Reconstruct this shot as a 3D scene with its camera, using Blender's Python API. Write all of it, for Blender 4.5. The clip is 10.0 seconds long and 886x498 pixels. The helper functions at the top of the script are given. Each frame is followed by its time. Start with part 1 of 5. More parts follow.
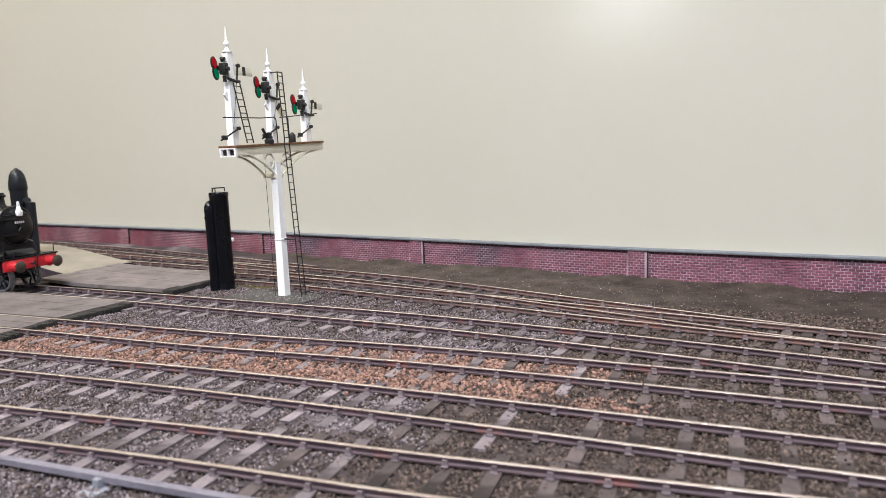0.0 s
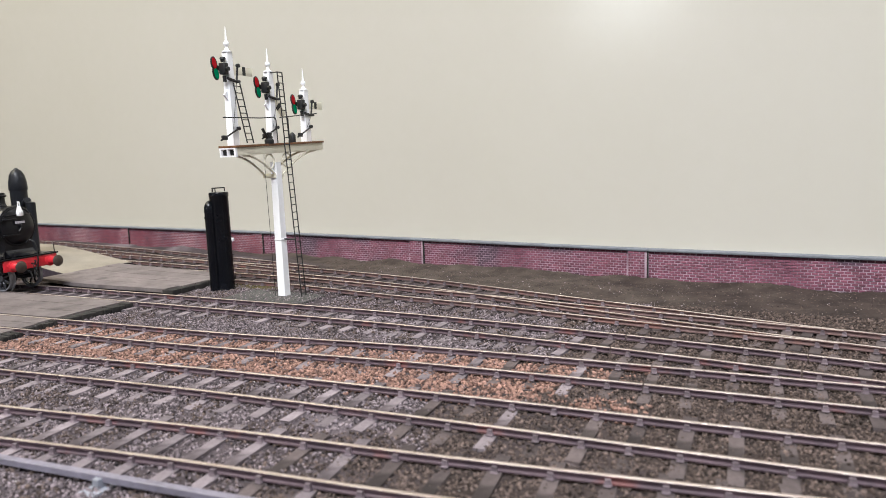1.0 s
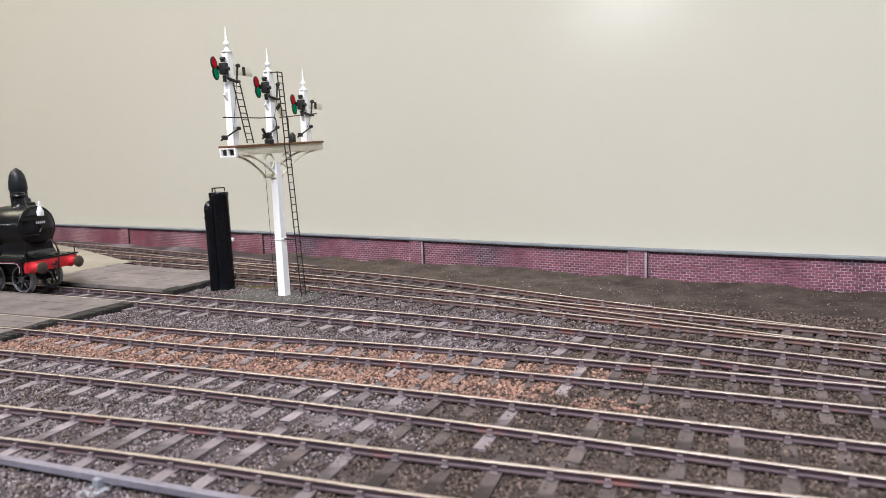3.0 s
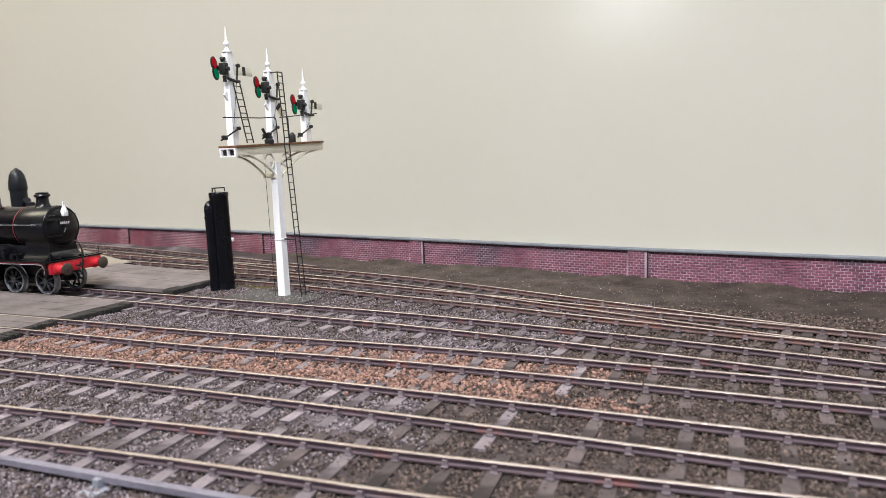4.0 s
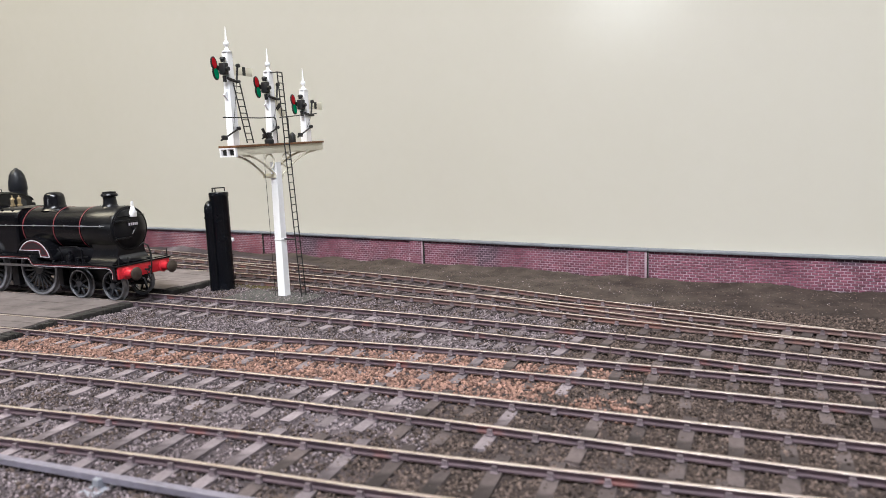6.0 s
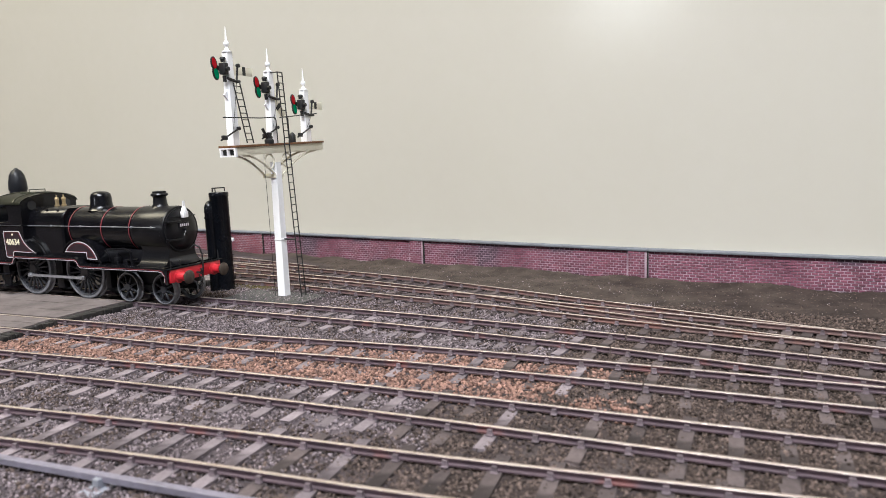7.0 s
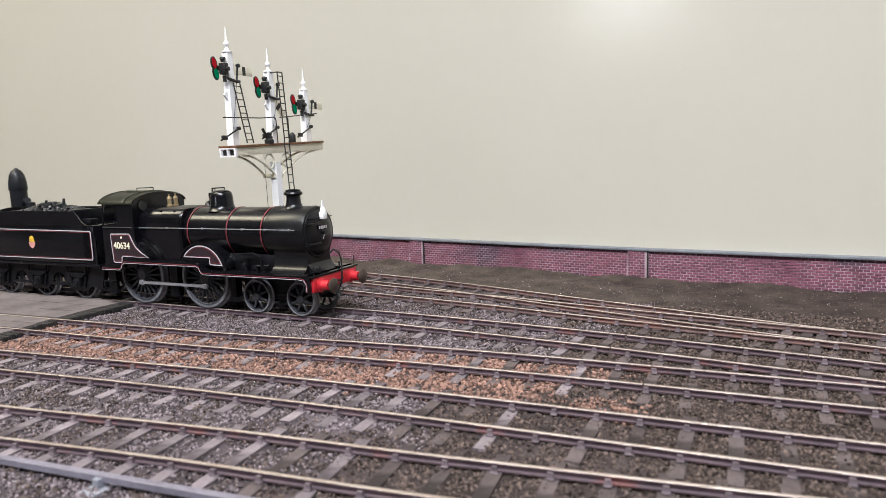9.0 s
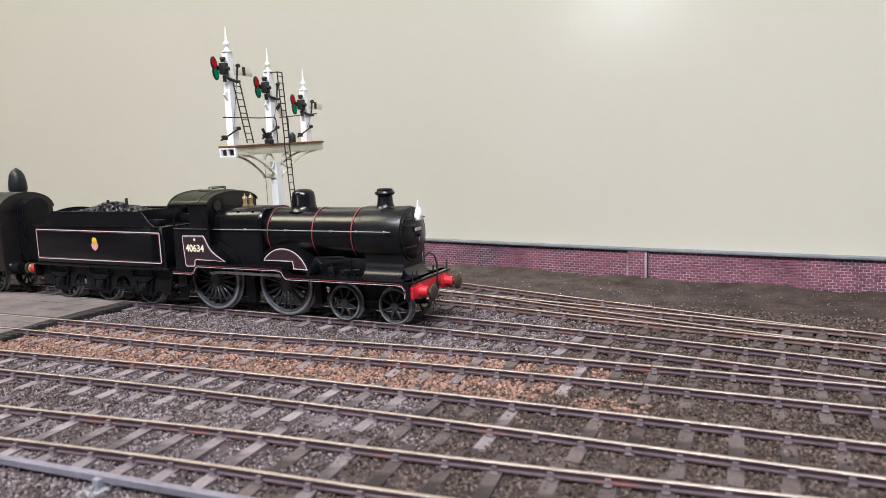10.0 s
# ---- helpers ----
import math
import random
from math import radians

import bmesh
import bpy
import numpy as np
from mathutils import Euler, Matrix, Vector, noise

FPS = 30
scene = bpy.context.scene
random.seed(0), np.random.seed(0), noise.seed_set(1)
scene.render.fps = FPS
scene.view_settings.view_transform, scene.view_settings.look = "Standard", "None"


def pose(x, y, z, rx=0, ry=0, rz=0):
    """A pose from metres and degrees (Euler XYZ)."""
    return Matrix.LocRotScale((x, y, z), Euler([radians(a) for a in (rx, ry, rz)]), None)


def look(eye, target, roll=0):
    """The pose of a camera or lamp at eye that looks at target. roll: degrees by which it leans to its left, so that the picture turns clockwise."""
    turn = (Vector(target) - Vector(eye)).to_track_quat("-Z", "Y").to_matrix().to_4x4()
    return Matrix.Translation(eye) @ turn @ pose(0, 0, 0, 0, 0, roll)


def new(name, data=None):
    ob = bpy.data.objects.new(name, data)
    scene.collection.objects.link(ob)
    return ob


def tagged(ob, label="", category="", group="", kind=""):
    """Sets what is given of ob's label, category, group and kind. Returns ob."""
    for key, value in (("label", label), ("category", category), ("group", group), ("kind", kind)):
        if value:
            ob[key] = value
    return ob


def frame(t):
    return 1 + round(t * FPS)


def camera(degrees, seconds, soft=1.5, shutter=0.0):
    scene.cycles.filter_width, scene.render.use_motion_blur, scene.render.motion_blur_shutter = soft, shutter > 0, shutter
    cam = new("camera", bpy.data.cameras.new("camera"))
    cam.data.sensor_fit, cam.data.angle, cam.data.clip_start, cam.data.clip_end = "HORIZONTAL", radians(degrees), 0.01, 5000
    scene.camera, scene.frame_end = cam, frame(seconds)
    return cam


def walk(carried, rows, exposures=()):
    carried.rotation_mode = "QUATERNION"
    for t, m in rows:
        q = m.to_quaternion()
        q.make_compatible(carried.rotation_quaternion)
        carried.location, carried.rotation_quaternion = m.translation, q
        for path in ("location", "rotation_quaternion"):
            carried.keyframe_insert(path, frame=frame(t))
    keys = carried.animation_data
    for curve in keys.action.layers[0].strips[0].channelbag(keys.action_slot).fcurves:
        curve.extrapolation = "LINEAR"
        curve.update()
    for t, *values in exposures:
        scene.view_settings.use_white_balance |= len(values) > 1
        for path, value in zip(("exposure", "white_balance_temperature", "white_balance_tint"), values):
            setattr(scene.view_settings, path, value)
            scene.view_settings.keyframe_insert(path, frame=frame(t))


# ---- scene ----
# camera: fixed
EYE, AIM, ROLL = (0.18427, -0.23764, 0.06533), (0.01124, 0.11875, 0.01011), -2.037
cam = camera(65.1, 10.0, soft=0.8)
cam.data.dof.use_dof, cam.data.dof.focus_distance = True, 0.32
cam.data.dof.aperture_fstop = 28.0  # an opening of about 1 mm
walk(cam, [(0.0, look(EYE, AIM, ROLL)), (10.0, look(EYE, AIM, ROLL))])
U = 0.001  # all builders below work in millimetres

# world: a closed room, so only a faint grey
world = bpy.data.worlds.new("room_world")
scene.world = world
world.use_nodes = True
world.node_tree.nodes["Background"].inputs[0].default_value = (0.9, 0.93, 1.0, 1)
world.node_tree.nodes["Background"].inputs[1].default_value = 0.05
scene.view_settings.exposure = 0.0


def area_lamp(name, at, target, w, h, power, colour):
    d = bpy.data.lights.new(name, "AREA")
    d.shape, d.size, d.size_y, d.energy, d.color = "RECTANGLE", w, h, power, colour
    ob = new(name, d)
    ob.matrix_world = look(at, target)
    return ob


# Unseen assumed lights; the warm second one is added to yellow the wall's left.
LAMPS = ((0.44, -0.9, 1.3, 52, (0.885, 0.922, 1.0)), (-0.95, -0.5, 1.3, 18, (1.0, 0.88, 0.58)), (-2.2, -5.3, 1.3, 70, (0.87, 0.93, 1.0)))
for lx, ly, lz, lp, lc in LAMPS:
    area_lamp("assumed_ceiling_lamp", (lx, ly, lz), (lx, ly, 0), 1.1, 0.42, lp, lc)


# ---- materials ----
def mat(name, c1, c2=None, rough=0.6, metal=0.0, scale=300.0, bump=0.15, fine=6.0, worn=None, worn_at=0.62, rand=0.0, spec=0.5):
    m = bpy.data.materials.new(name)
    m.use_nodes = True
    nt = m.node_tree
    b = nt.nodes["Principled BSDF"]
    c2 = c2 or tuple(v * 0.7 for v in c1)
    co = nt.nodes.new("ShaderNodeTexCoord")
    n1, n2 = nt.nodes.new("ShaderNodeTexNoise"), nt.nodes.new("ShaderNodeTexNoise")
    n1.inputs["Scale"].default_value, n2.inputs["Scale"].default_value = scale, scale * fine
    n1.inputs["Detail"].default_value, n2.inputs["Detail"].default_value = 4, 3
    for n in (n1, n2):
        nt.links.new(co.outputs["Object"], n.inputs["Vector"])
    add = nt.nodes.new("ShaderNodeMath")
    add.operation = "MULTIPLY_ADD"
    nt.links.new(n2.outputs["Fac"], add.inputs[0])
    add.inputs[1].default_value = 0.5
    nt.links.new(n1.outputs["Fac"], add.inputs[2])
    ramp = nt.nodes.new("ShaderNodeValToRGB")
    ramp.color_ramp.elements[0].position, ramp.color_ramp.elements[1].position = 0.5, 1.0
    ramp.color_ramp.elements[0].color, ramp.color_ramp.elements[1].color = (*c1, 1), (*c2, 1)
    nt.links.new(add.outputs[0], ramp.inputs[0])
    col = ramp.outputs[0]
    if worn:
        n3 = nt.nodes.new("ShaderNodeTexNoise")
        n3.inputs["Scale"].default_value, n3.inputs["Detail"].default_value = scale * 0.6, 8
        nt.links.new(co.outputs["Object"], n3.inputs["Vector"])
        r3 = nt.nodes.new("ShaderNodeValToRGB")
        r3.color_ramp.elements[0].position, r3.color_ramp.elements[1].position = worn_at - 0.06, worn_at + 0.04
        nt.links.new(n3.outputs["Fac"], r3.inputs[0])
        mx = nt.nodes.new("ShaderNodeMixRGB")
        mx.inputs[2].default_value = (*worn, 1)
        nt.links.new(r3.outputs[0], mx.inputs[0])
        nt.links.new(col, mx.inputs[1])
        col = mx.outputs[0]
    if rand:
        hsv, oi, ge = nt.nodes.new("ShaderNodeHueSaturation"), nt.nodes.new("ShaderNodeObjectInfo"), nt.nodes.new("ShaderNodeNewGeometry")
        s = nt.nodes.new("ShaderNodeMath")
        nt.links.new(oi.outputs["Random"], s.inputs[0])
        nt.links.new(ge.outputs["Random Per Island"], s.inputs[1])
        fr = nt.nodes.new("ShaderNodeMath")
        fr.operation = "FRACT"
        nt.links.new(s.outputs[0], fr.inputs[0])
        mr = nt.nodes.new("ShaderNodeMapRange")
        mr.inputs["To Min"].default_value, mr.inputs["To Max"].default_value = 1 - rand, 1 + rand
        nt.links.new(fr.outputs[0], mr.inputs["Value"])
        nt.links.new(mr.outputs[0], hsv.inputs["Value"])
        nt.links.new(col, hsv.inputs["Color"])
        col = hsv.outputs[0]
    nt.links.new(col, b.inputs["Base Color"])
    b.inputs["Roughness"].default_value, b.inputs["Metallic"].default_value = rough, metal
    b.inputs["Specular IOR Level"].default_value = spec
    if bump:
        bp = nt.nodes.new("ShaderNodeBump")
        bp.inputs["Strength"].default_value, bp.inputs["Distance"].default_value = bump, 0.0005
        nt.links.new(add.outputs[0], bp.inputs["Height"])
        nt.links.new(bp.outputs[0], b.inputs["Normal"])
    return m


def brick_mat(name):
    m = mat(name, (0.20, 0.045, 0.06), (0.13, 0.03, 0.05), 0.75, scale=60)
    nt = m.node_tree
    b = nt.nodes["Principled BSDF"]
    co, sp, cb = nt.nodes.new("ShaderNodeTexCoord"), nt.nodes.new("ShaderNodeSeparateXYZ"), nt.nodes.new("ShaderNodeCombineXYZ")
    nt.links.new(co.outputs["Object"], sp.inputs[0])
    nt.links.new(sp.outputs["X"], cb.inputs[0])
    nt.links.new(sp.outputs["Z"], cb.inputs[1])
    br = nt.nodes.new("ShaderNodeTexBrick")
    br.inputs["Scale"].default_value = 1.0
    br.inputs["Brick Width"].default_value, br.inputs["Row Height"].default_value = 0.0031, 0.00128
    br.inputs["Mortar Size"].default_value, br.inputs["Mortar Smooth"].default_value = 0.00017, 0.2
    br.inputs["Color1"].default_value, br.inputs["Color2"].default_value = (0.25, 0.06, 0.082, 1), (0.16, 0.042, 0.066, 1)
    nt.links.new(cb.outputs[0], br.inputs["Vector"])
    no = nt.nodes.new("ShaderNodeTexNoise")
    no.inputs["Scale"].default_value, no.inputs["Detail"].default_value = 22, 6
    nt.links.new(co.outputs["Object"], no.inputs["Vector"])
    ra = nt.nodes.new("ShaderNodeValToRGB")
    ra.color_ramp.elements[0].position, ra.color_ramp.elements[1].position = 0.43, 0.62
    ra.color_ramp.elements[0].color, ra.color_ramp.elements[1].color = (0.13, 0.05, 0.075, 1), (0.52, 0.43, 0.47, 1)
    nt.links.new(no.outputs["Fac"], ra.inputs[0])
    nt.links.new(ra.outputs[0], br.inputs["Mortar"])
    # soot from an uneven wash
    n2 = nt.nodes.new("ShaderNodeTexNoise")
    n2.inputs["Scale"].default_value, n2.inputs["Detail"].default_value = 35, 7
    nt.links.new(co.outputs["Object"], n2.inputs["Vector"])
    r2 = nt.nodes.new("ShaderNodeValToRGB")
    r2.color_ramp.elements[0].position, r2.color_ramp.elements[1].position = 0.35, 0.7
    r2.color_ramp.elements[0].color, r2.color_ramp.elements[1].color = (1, 1, 1, 1), (0.55, 0.52, 0.6, 1)
    nt.links.new(n2.outputs["Fac"], r2.inputs[0])
    mx = nt.nodes.new("ShaderNodeMixRGB")
    mx.blend_type, mx.inputs[0].default_value = "MULTIPLY", 1
    nt.links.new(br.outputs["Color"], mx.inputs[1])
    nt.links.new(r2.outputs[0], mx.inputs[2])
    nt.links.new(mx.outputs[0], b.inputs["Base Color"])
    bp = nt.nodes.new("ShaderNodeBump")
    bp.inputs["Strength"].default_value, bp.inputs["Distance"].default_value = 0.5, 0.0002
    bp.invert = True
    nt.links.new(br.outputs["Fac"], bp.inputs["Height"])
    nt.links.new(bp.outputs[0], b.inputs["Normal"])
    return m


def ground_mat():
    # Ash kept darker than the stones; shade in their gaps is in its colour.
    m = mat("ash_and_earth", (0.085, 0.068, 0.074), (0.03, 0.024, 0.026), 0.95, scale=45, bump=1.0, fine=26, worn=(0.14, 0.118, 0.13), worn_at=0.63, spec=0.2)
    nt = m.node_tree
    b = nt.nodes["Principled BSDF"]
    src = b.inputs["Base Color"].links[0].from_socket
    co, sp = nt.nodes.new("ShaderNodeTexCoord"), nt.nodes.new("ShaderNodeSeparateXYZ")
    nt.links.new(co.outputs["Object"], sp.inputs[0])
    no = nt.nodes.new("ShaderNodeTexNoise")
    no.inputs["Scale"].default_value, no.inputs["Detail"].default_value = 30, 5
    nt.links.new(co.outputs["Object"], no.inputs["Vector"])
    # bare dark earth along the wall, where no track lies
    ma = nt.nodes.new("ShaderNodeMath")
    ma.operation = "MULTIPLY_ADD"
    nt.links.new(sp.outputs["X"], ma.inputs[0])
    ma.inputs[1].default_value = 0.36
    nt.links.new(sp.outputs["Y"], ma.inputs[2])
    ad = nt.nodes.new("ShaderNodeMath")
    ad.operation = "MULTIPLY_ADD"
    nt.links.new(no.outputs["Fac"], ad.inputs[0])
    ad.inputs[1].default_value = 0.05
    nt.links.new(ma.outputs[0], ad.inputs[2])
    mr = nt.nodes.new("ShaderNodeMapRange")
    mr.inputs["From Min"].default_value, mr.inputs["From Max"].default_value = 0.108, 0.124
    nt.links.new(ad.outputs[0], mr.inputs["Value"])
    mx = nt.nodes.new("ShaderNodeMixRGB")
    n3 = nt.nodes.new("ShaderNodeTexNoise")
    n3.inputs["Scale"].default_value, n3.inputs["Detail"].default_value = 90, 9
    nt.links.new(co.outputs["Object"], n3.inputs["Vector"])
    r3 = nt.nodes.new("ShaderNodeValToRGB")
    r3.color_ramp.elements[0].position, r3.color_ramp.elements[1].position = 0.35, 0.75
    r3.color_ramp.elements[0].color, r3.color_ramp.elements[1].color = (0.042, 0.033, 0.028, 1), (0.1, 0.08, 0.068, 1)
    nt.links.new(n3.outputs["Fac"], r3.inputs[0])
    nt.links.new(mr.outputs[0], mx.inputs[0])
    nt.links.new(src, mx.inputs[1])
    nt.links.new(r3.outputs[0], mx.inputs[2])
    # oily brown earth round the turnouts, darkened further for weaker light at this end
    m2, a2, mx2, r4 = nt.nodes.new("ShaderNodeMapRange"), nt.nodes.new("ShaderNodeMath"), nt.nodes.new("ShaderNodeMixRGB"), nt.nodes.new("ShaderNodeValToRGB")
    a2.operation = "MULTIPLY_ADD"
    nt.links.new(no.outputs["Fac"], a2.inputs[0])
    a2.inputs[1].default_value = 0.25
    nt.links.new(sp.outputs["X"], a2.inputs[2])
    m2.inputs["From Min"].default_value, m2.inputs["From Max"].default_value = 0.2, 0.3
    nt.links.new(a2.outputs[0], m2.inputs["Value"])
    nt.links.new(m2.outputs[0], mx2.inputs[0])
    r4.color_ramp.elements[0].position, r4.color_ramp.elements[1].position = 0.35, 0.75
    r4.color_ramp.elements[0].color, r4.color_ramp.elements[1].color = (0.026, 0.019, 0.017, 1), (0.062, 0.046, 0.04, 1)
    nt.links.new(n3.outputs["Fac"], r4.inputs[0])
    nt.links.new(mx.outputs[0], mx2.inputs[1])
    nt.links.new(r4.outputs[0], mx2.inputs[2])
    nt.links.new(mx2.outputs[0], b.inputs["Base Color"])
    return m


BLACK = mat("satin_black_paint", (0.003, 0.003, 0.004), (0.006, 0.006, 0.008), 0.2, scale=120, bump=0.05, spec=0.36)
SMOKEBLACK = mat("matt_smokebox_black", (0.004, 0.004, 0.005), (0.008, 0.008, 0.010), 0.28, scale=200, bump=0.08, spec=0.32)
FRAMEBLACK = mat("dull_frame_black", (0.003, 0.003, 0.005), (0.010, 0.010, 0.012), 0.36, scale=250, bump=0.25, spec=0.2)
# Black lightened towards olive; the roof's sheen is painted into the colour.
ROOFBLACK = mat("cab_roof_black_with_sheen", (0.028, 0.03, 0.02), (0.045, 0.046, 0.03), 0.3, scale=150, bump=0.05)
WHEELGREY = mat("dark_wheel_paint", (0.03, 0.032, 0.038), (0.05, 0.052, 0.06), 0.3, scale=300, bump=0.05, spec=0.5)
STEEL = mat("bright_tyre_steel", (0.3, 0.31, 0.34), (0.18, 0.185, 0.2), 0.35, 0.3, scale=400, bump=0.03)
BRIGHT = mat("polished_rod_steel", (0.62, 0.63, 0.66), (0.42, 0.42, 0.44), 0.32, 0.6, scale=400, bump=0.03)
RED = mat("buffer_beam_red", (0.6, 0.022, 0.035), (0.48, 0.018, 0.028), 0.4, scale=200, bump=0.02)
LINERED = mat("lining_red", (0.21, 0.03, 0.04), (0.16, 0.024, 0.032), 0.45, scale=300, bump=0)
LINEGREY = mat("lining_grey", (0.62, 0.58, 0.62), (0.5, 0.47, 0.52), 0.5, scale=300, bump=0)
MAROON = mat("dark_lined_panel", (0.02, 0.012, 0.016), (0.028, 0.016, 0.02), 0.4, scale=300, bump=0)
CREAM = mat("number_cream", (0.85, 0.8, 0.62), (0.8, 0.75, 0.58), 0.5, scale=300, bump=0)
YELLOW = mat("crest_yellow", (0.8, 0.52, 0.05), (0.7, 0.42, 0.05), 0.5, scale=300, bump=0)
PINK = mat("crest_pale_red", (0.72, 0.4, 0.38), (0.6, 0.2, 0.2), 0.5, scale=900, bump=0)
BRASS = mat("brass", (0.6, 0.48, 0.3), (0.42, 0.32, 0.18), 0.4, 0.8, scale=300, bump=0.02)
COAL = mat("coal", (0.006, 0.006, 0.007), (0.03, 0.03, 0.034), 0.28, scale=700, bump=0.5, rand=0.6)
COACHBROWN = mat("coach_end_black", (0.009, 0.008, 0.008), (0.014, 0.012, 0.011), 0.5, scale=150, bump=0.04)
MAROONCOACH = mat("coach_side_brown", (0.02, 0.012, 0.01), (0.015, 0.009, 0.008), 0.4, scale=150, bump=0.03)
WHITE = mat("white_paint", (0.9, 0.9, 0.92), (0.83, 0.83, 0.84), 0.5, scale=120, bump=0.05)
# White paint with the warm shade of right-hand faces put into its colour.
SHADEWHITE = mat("shade_tinted_white_paint", (0.74, 0.71, 0.58), (0.66, 0.62, 0.5), 0.55, scale=120, bump=0.06)
IRON = mat("black_iron", (0.006, 0.006, 0.007), (0.014, 0.014, 0.014), 0.5, scale=300, bump=0.05)
TANKBLACK = mat("painted_tank_black", (0.003, 0.0035, 0.005), (0.007, 0.008, 0.011), 0.25, scale=90, bump=0.15, spec=0.26, worn=(0.1, 0.1, 0.105), worn_at=0.73)
DOMEGREY = mat("dark_grey_metal", (0.009, 0.01, 0.013), (0.016, 0.017, 0.021), 0.42, scale=120, bump=0.05, spec=0.3)
DECKBROWN = mat("brown_deck_timber", (0.2, 0.09, 0.035), (0.13, 0.055, 0.025), 0.6, scale=200, bump=0.2)
LENSRED = mat("red_signal_glass", (0.5, 0.012, 0.02), (0.42, 0.01, 0.015), 0.2, scale=200, bump=0)
LENSGREEN = mat("green_signal_glass", (0.0, 0.28, 0.12), (0.0, 0.2, 0.09), 0.2, scale=200, bump=0)
RAILSIDE = mat("rusty_rail_side", (0.105, 0.066, 0.079), (0.06, 0.04, 0.05), 0.6, scale=120, bump=0.2, worn=(0.15, 0.058, 0.055), worn_at=0.66)
RAILRUST = mat("red_rusted_rail_side", (0.155, 0.09, 0.084), (0.085, 0.053, 0.054), 0.65, scale=120, bump=0.2, worn=(0.17, 0.075, 0.062), worn_at=0.64)
RAILTOP = mat("worn_rail_top", (0.5, 0.44, 0.395), (0.33, 0.265, 0.23), 0.48, 0.7, scale=60, bump=0.08)
SLEEPER = mat("weathered_sleeper_timber", (0.22, 0.186, 0.2), (0.095, 0.079, 0.086), 0.9, scale=110, bump=0.9, rand=0.3, spec=0.2, worn=(0.075, 0.061, 0.066), worn_at=0.6)
# Oily timber, darkened also for the weaker light at the right end.
OILYSLEEPER = mat("oily_dimmed_sleeper_timber", (0.105, 0.084, 0.083), (0.042, 0.033, 0.033), 0.85, scale=110, bump=0.9, rand=0.35, spec=0.2, worn=(0.036, 0.029, 0.028), worn_at=0.56)
CHAIR = mat("rusty_rail_chair", (0.2, 0.16, 0.178), (0.115, 0.09, 0.1), 0.5, scale=300, bump=0.2, rand=0.25)
PLANK = mat("grey_crossing_plank", (0.19, 0.16, 0.158), (0.1, 0.083, 0.082), 0.85, scale=70, bump=0.5, rand=0.15, worn=(0.075, 0.062, 0.062), worn_at=0.64)
PLANKEDGE = mat("dark_timber_edge", (0.01, 0.009, 0.008), (0.025, 0.021, 0.019), 0.9, scale=200, bump=0.4)
RAMPSAND = mat("pale_sand_surface", (0.31, 0.275, 0.225), (0.21, 0.185, 0.152), 0.9, scale=60, bump=0.2, fine=20)
COPING = mat("grey_stone_coping", (0.2, 0.215, 0.245), (0.12, 0.13, 0.15), 0.7, scale=90, bump=0.2)
BASEGREY = mat("dark_grey_base_card", (0.035, 0.036, 0.034), (0.075, 0.072, 0.066), 0.95, scale=200, bump=0.3)
RODPURPLE = mat("painted_grey_channel", (0.21, 0.195, 0.245), (0.12, 0.11, 0.135), 0.5, scale=90, bump=0.15)
STOOL = mat("pale_blue_grey_metal", (0.36, 0.38, 0.44), (0.22, 0.23, 0.26), 0.45, 0.3, scale=300, bump=0.1)
MOSS = mat("dry_moss", (0.12, 0.1, 0.03), (0.08, 0.06, 0.025), 0.95, scale=300, bump=0.5)
BALLAST = mat("grey_ballast_stone", (0.245, 0.203, 0.216), (0.092, 0.075, 0.081), 0.9, scale=500, bump=0.2, rand=0.8, spec=0.25)
# Oily brown stone; the right end's weaker light is partly in the colour.
BALLASTBROWN = mat("oily_brown_dimmed_ballast_stone", (0.13, 0.096, 0.083), (0.042, 0.031, 0.028), 0.9, scale=500, bump=0.2, rand=0.8, spec=0.25)
CHIPS = mat("pale_stone_chip", (0.5, 0.46, 0.44), (0.34, 0.3, 0.29), 0.85, scale=500, bump=0.1, rand=0.4)
BRICKFACE = mat("weathered_brick_face", (0.21, 0.068, 0.1), (0.125, 0.045, 0.073), 0.75, scale=60, bump=0.3, fine=20, rand=0.28, worn=(0.075, 0.043, 0.064), worn_at=0.6)
MORTAR = mat("pale_patchy_mortar", (0.62, 0.48, 0.55), (0.13, 0.07, 0.1), 0.85, scale=26, bump=0.2, fine=5)
# Purple brick with the ramp side's shadow put into its colour.
SHADEBRICK = mat("shade_dark_purple_brick", (0.03, 0.02, 0.03), (0.055, 0.038, 0.052), 0.9, scale=300, bump=0.5)
BALLASTRUST = mat("rust_brown_ballast_stone", (0.3, 0.177, 0.138), (0.15, 0.088, 0.074), 0.9, scale=500, bump=0.2, rand=0.65, spec=0.25)
WALLPAINT = mat("beige_wall_paint", (0.525, 0.503, 0.446), (0.51, 0.487, 0.425), 0.2, scale=9, bump=0.1, fine=14, spec=0.6)
# Unseen walls, kept dark so the black train reflects little light.
DIMWALL = mat("dark_unseen_wall_paint", (0.11, 0.108, 0.112), (0.09, 0.089, 0.092), 0.8, scale=5, bump=0.0)
CEILPAINT = mat("white_ceiling_paint", (0.8, 0.8, 0.78), (0.76, 0.76, 0.74), 0.8, scale=6, bump=0.0)
# Unseen floor, made pale so it bounces light up to the ceiling.
FLOORGREY = mat("pale_bounce_floor", (0.34, 0.3, 0.26), (0.26, 0.23, 0.2), 0.6, scale=12, bump=0.1)
BRICK = brick_mat("model_brick_red")
GROUND = ground_mat()
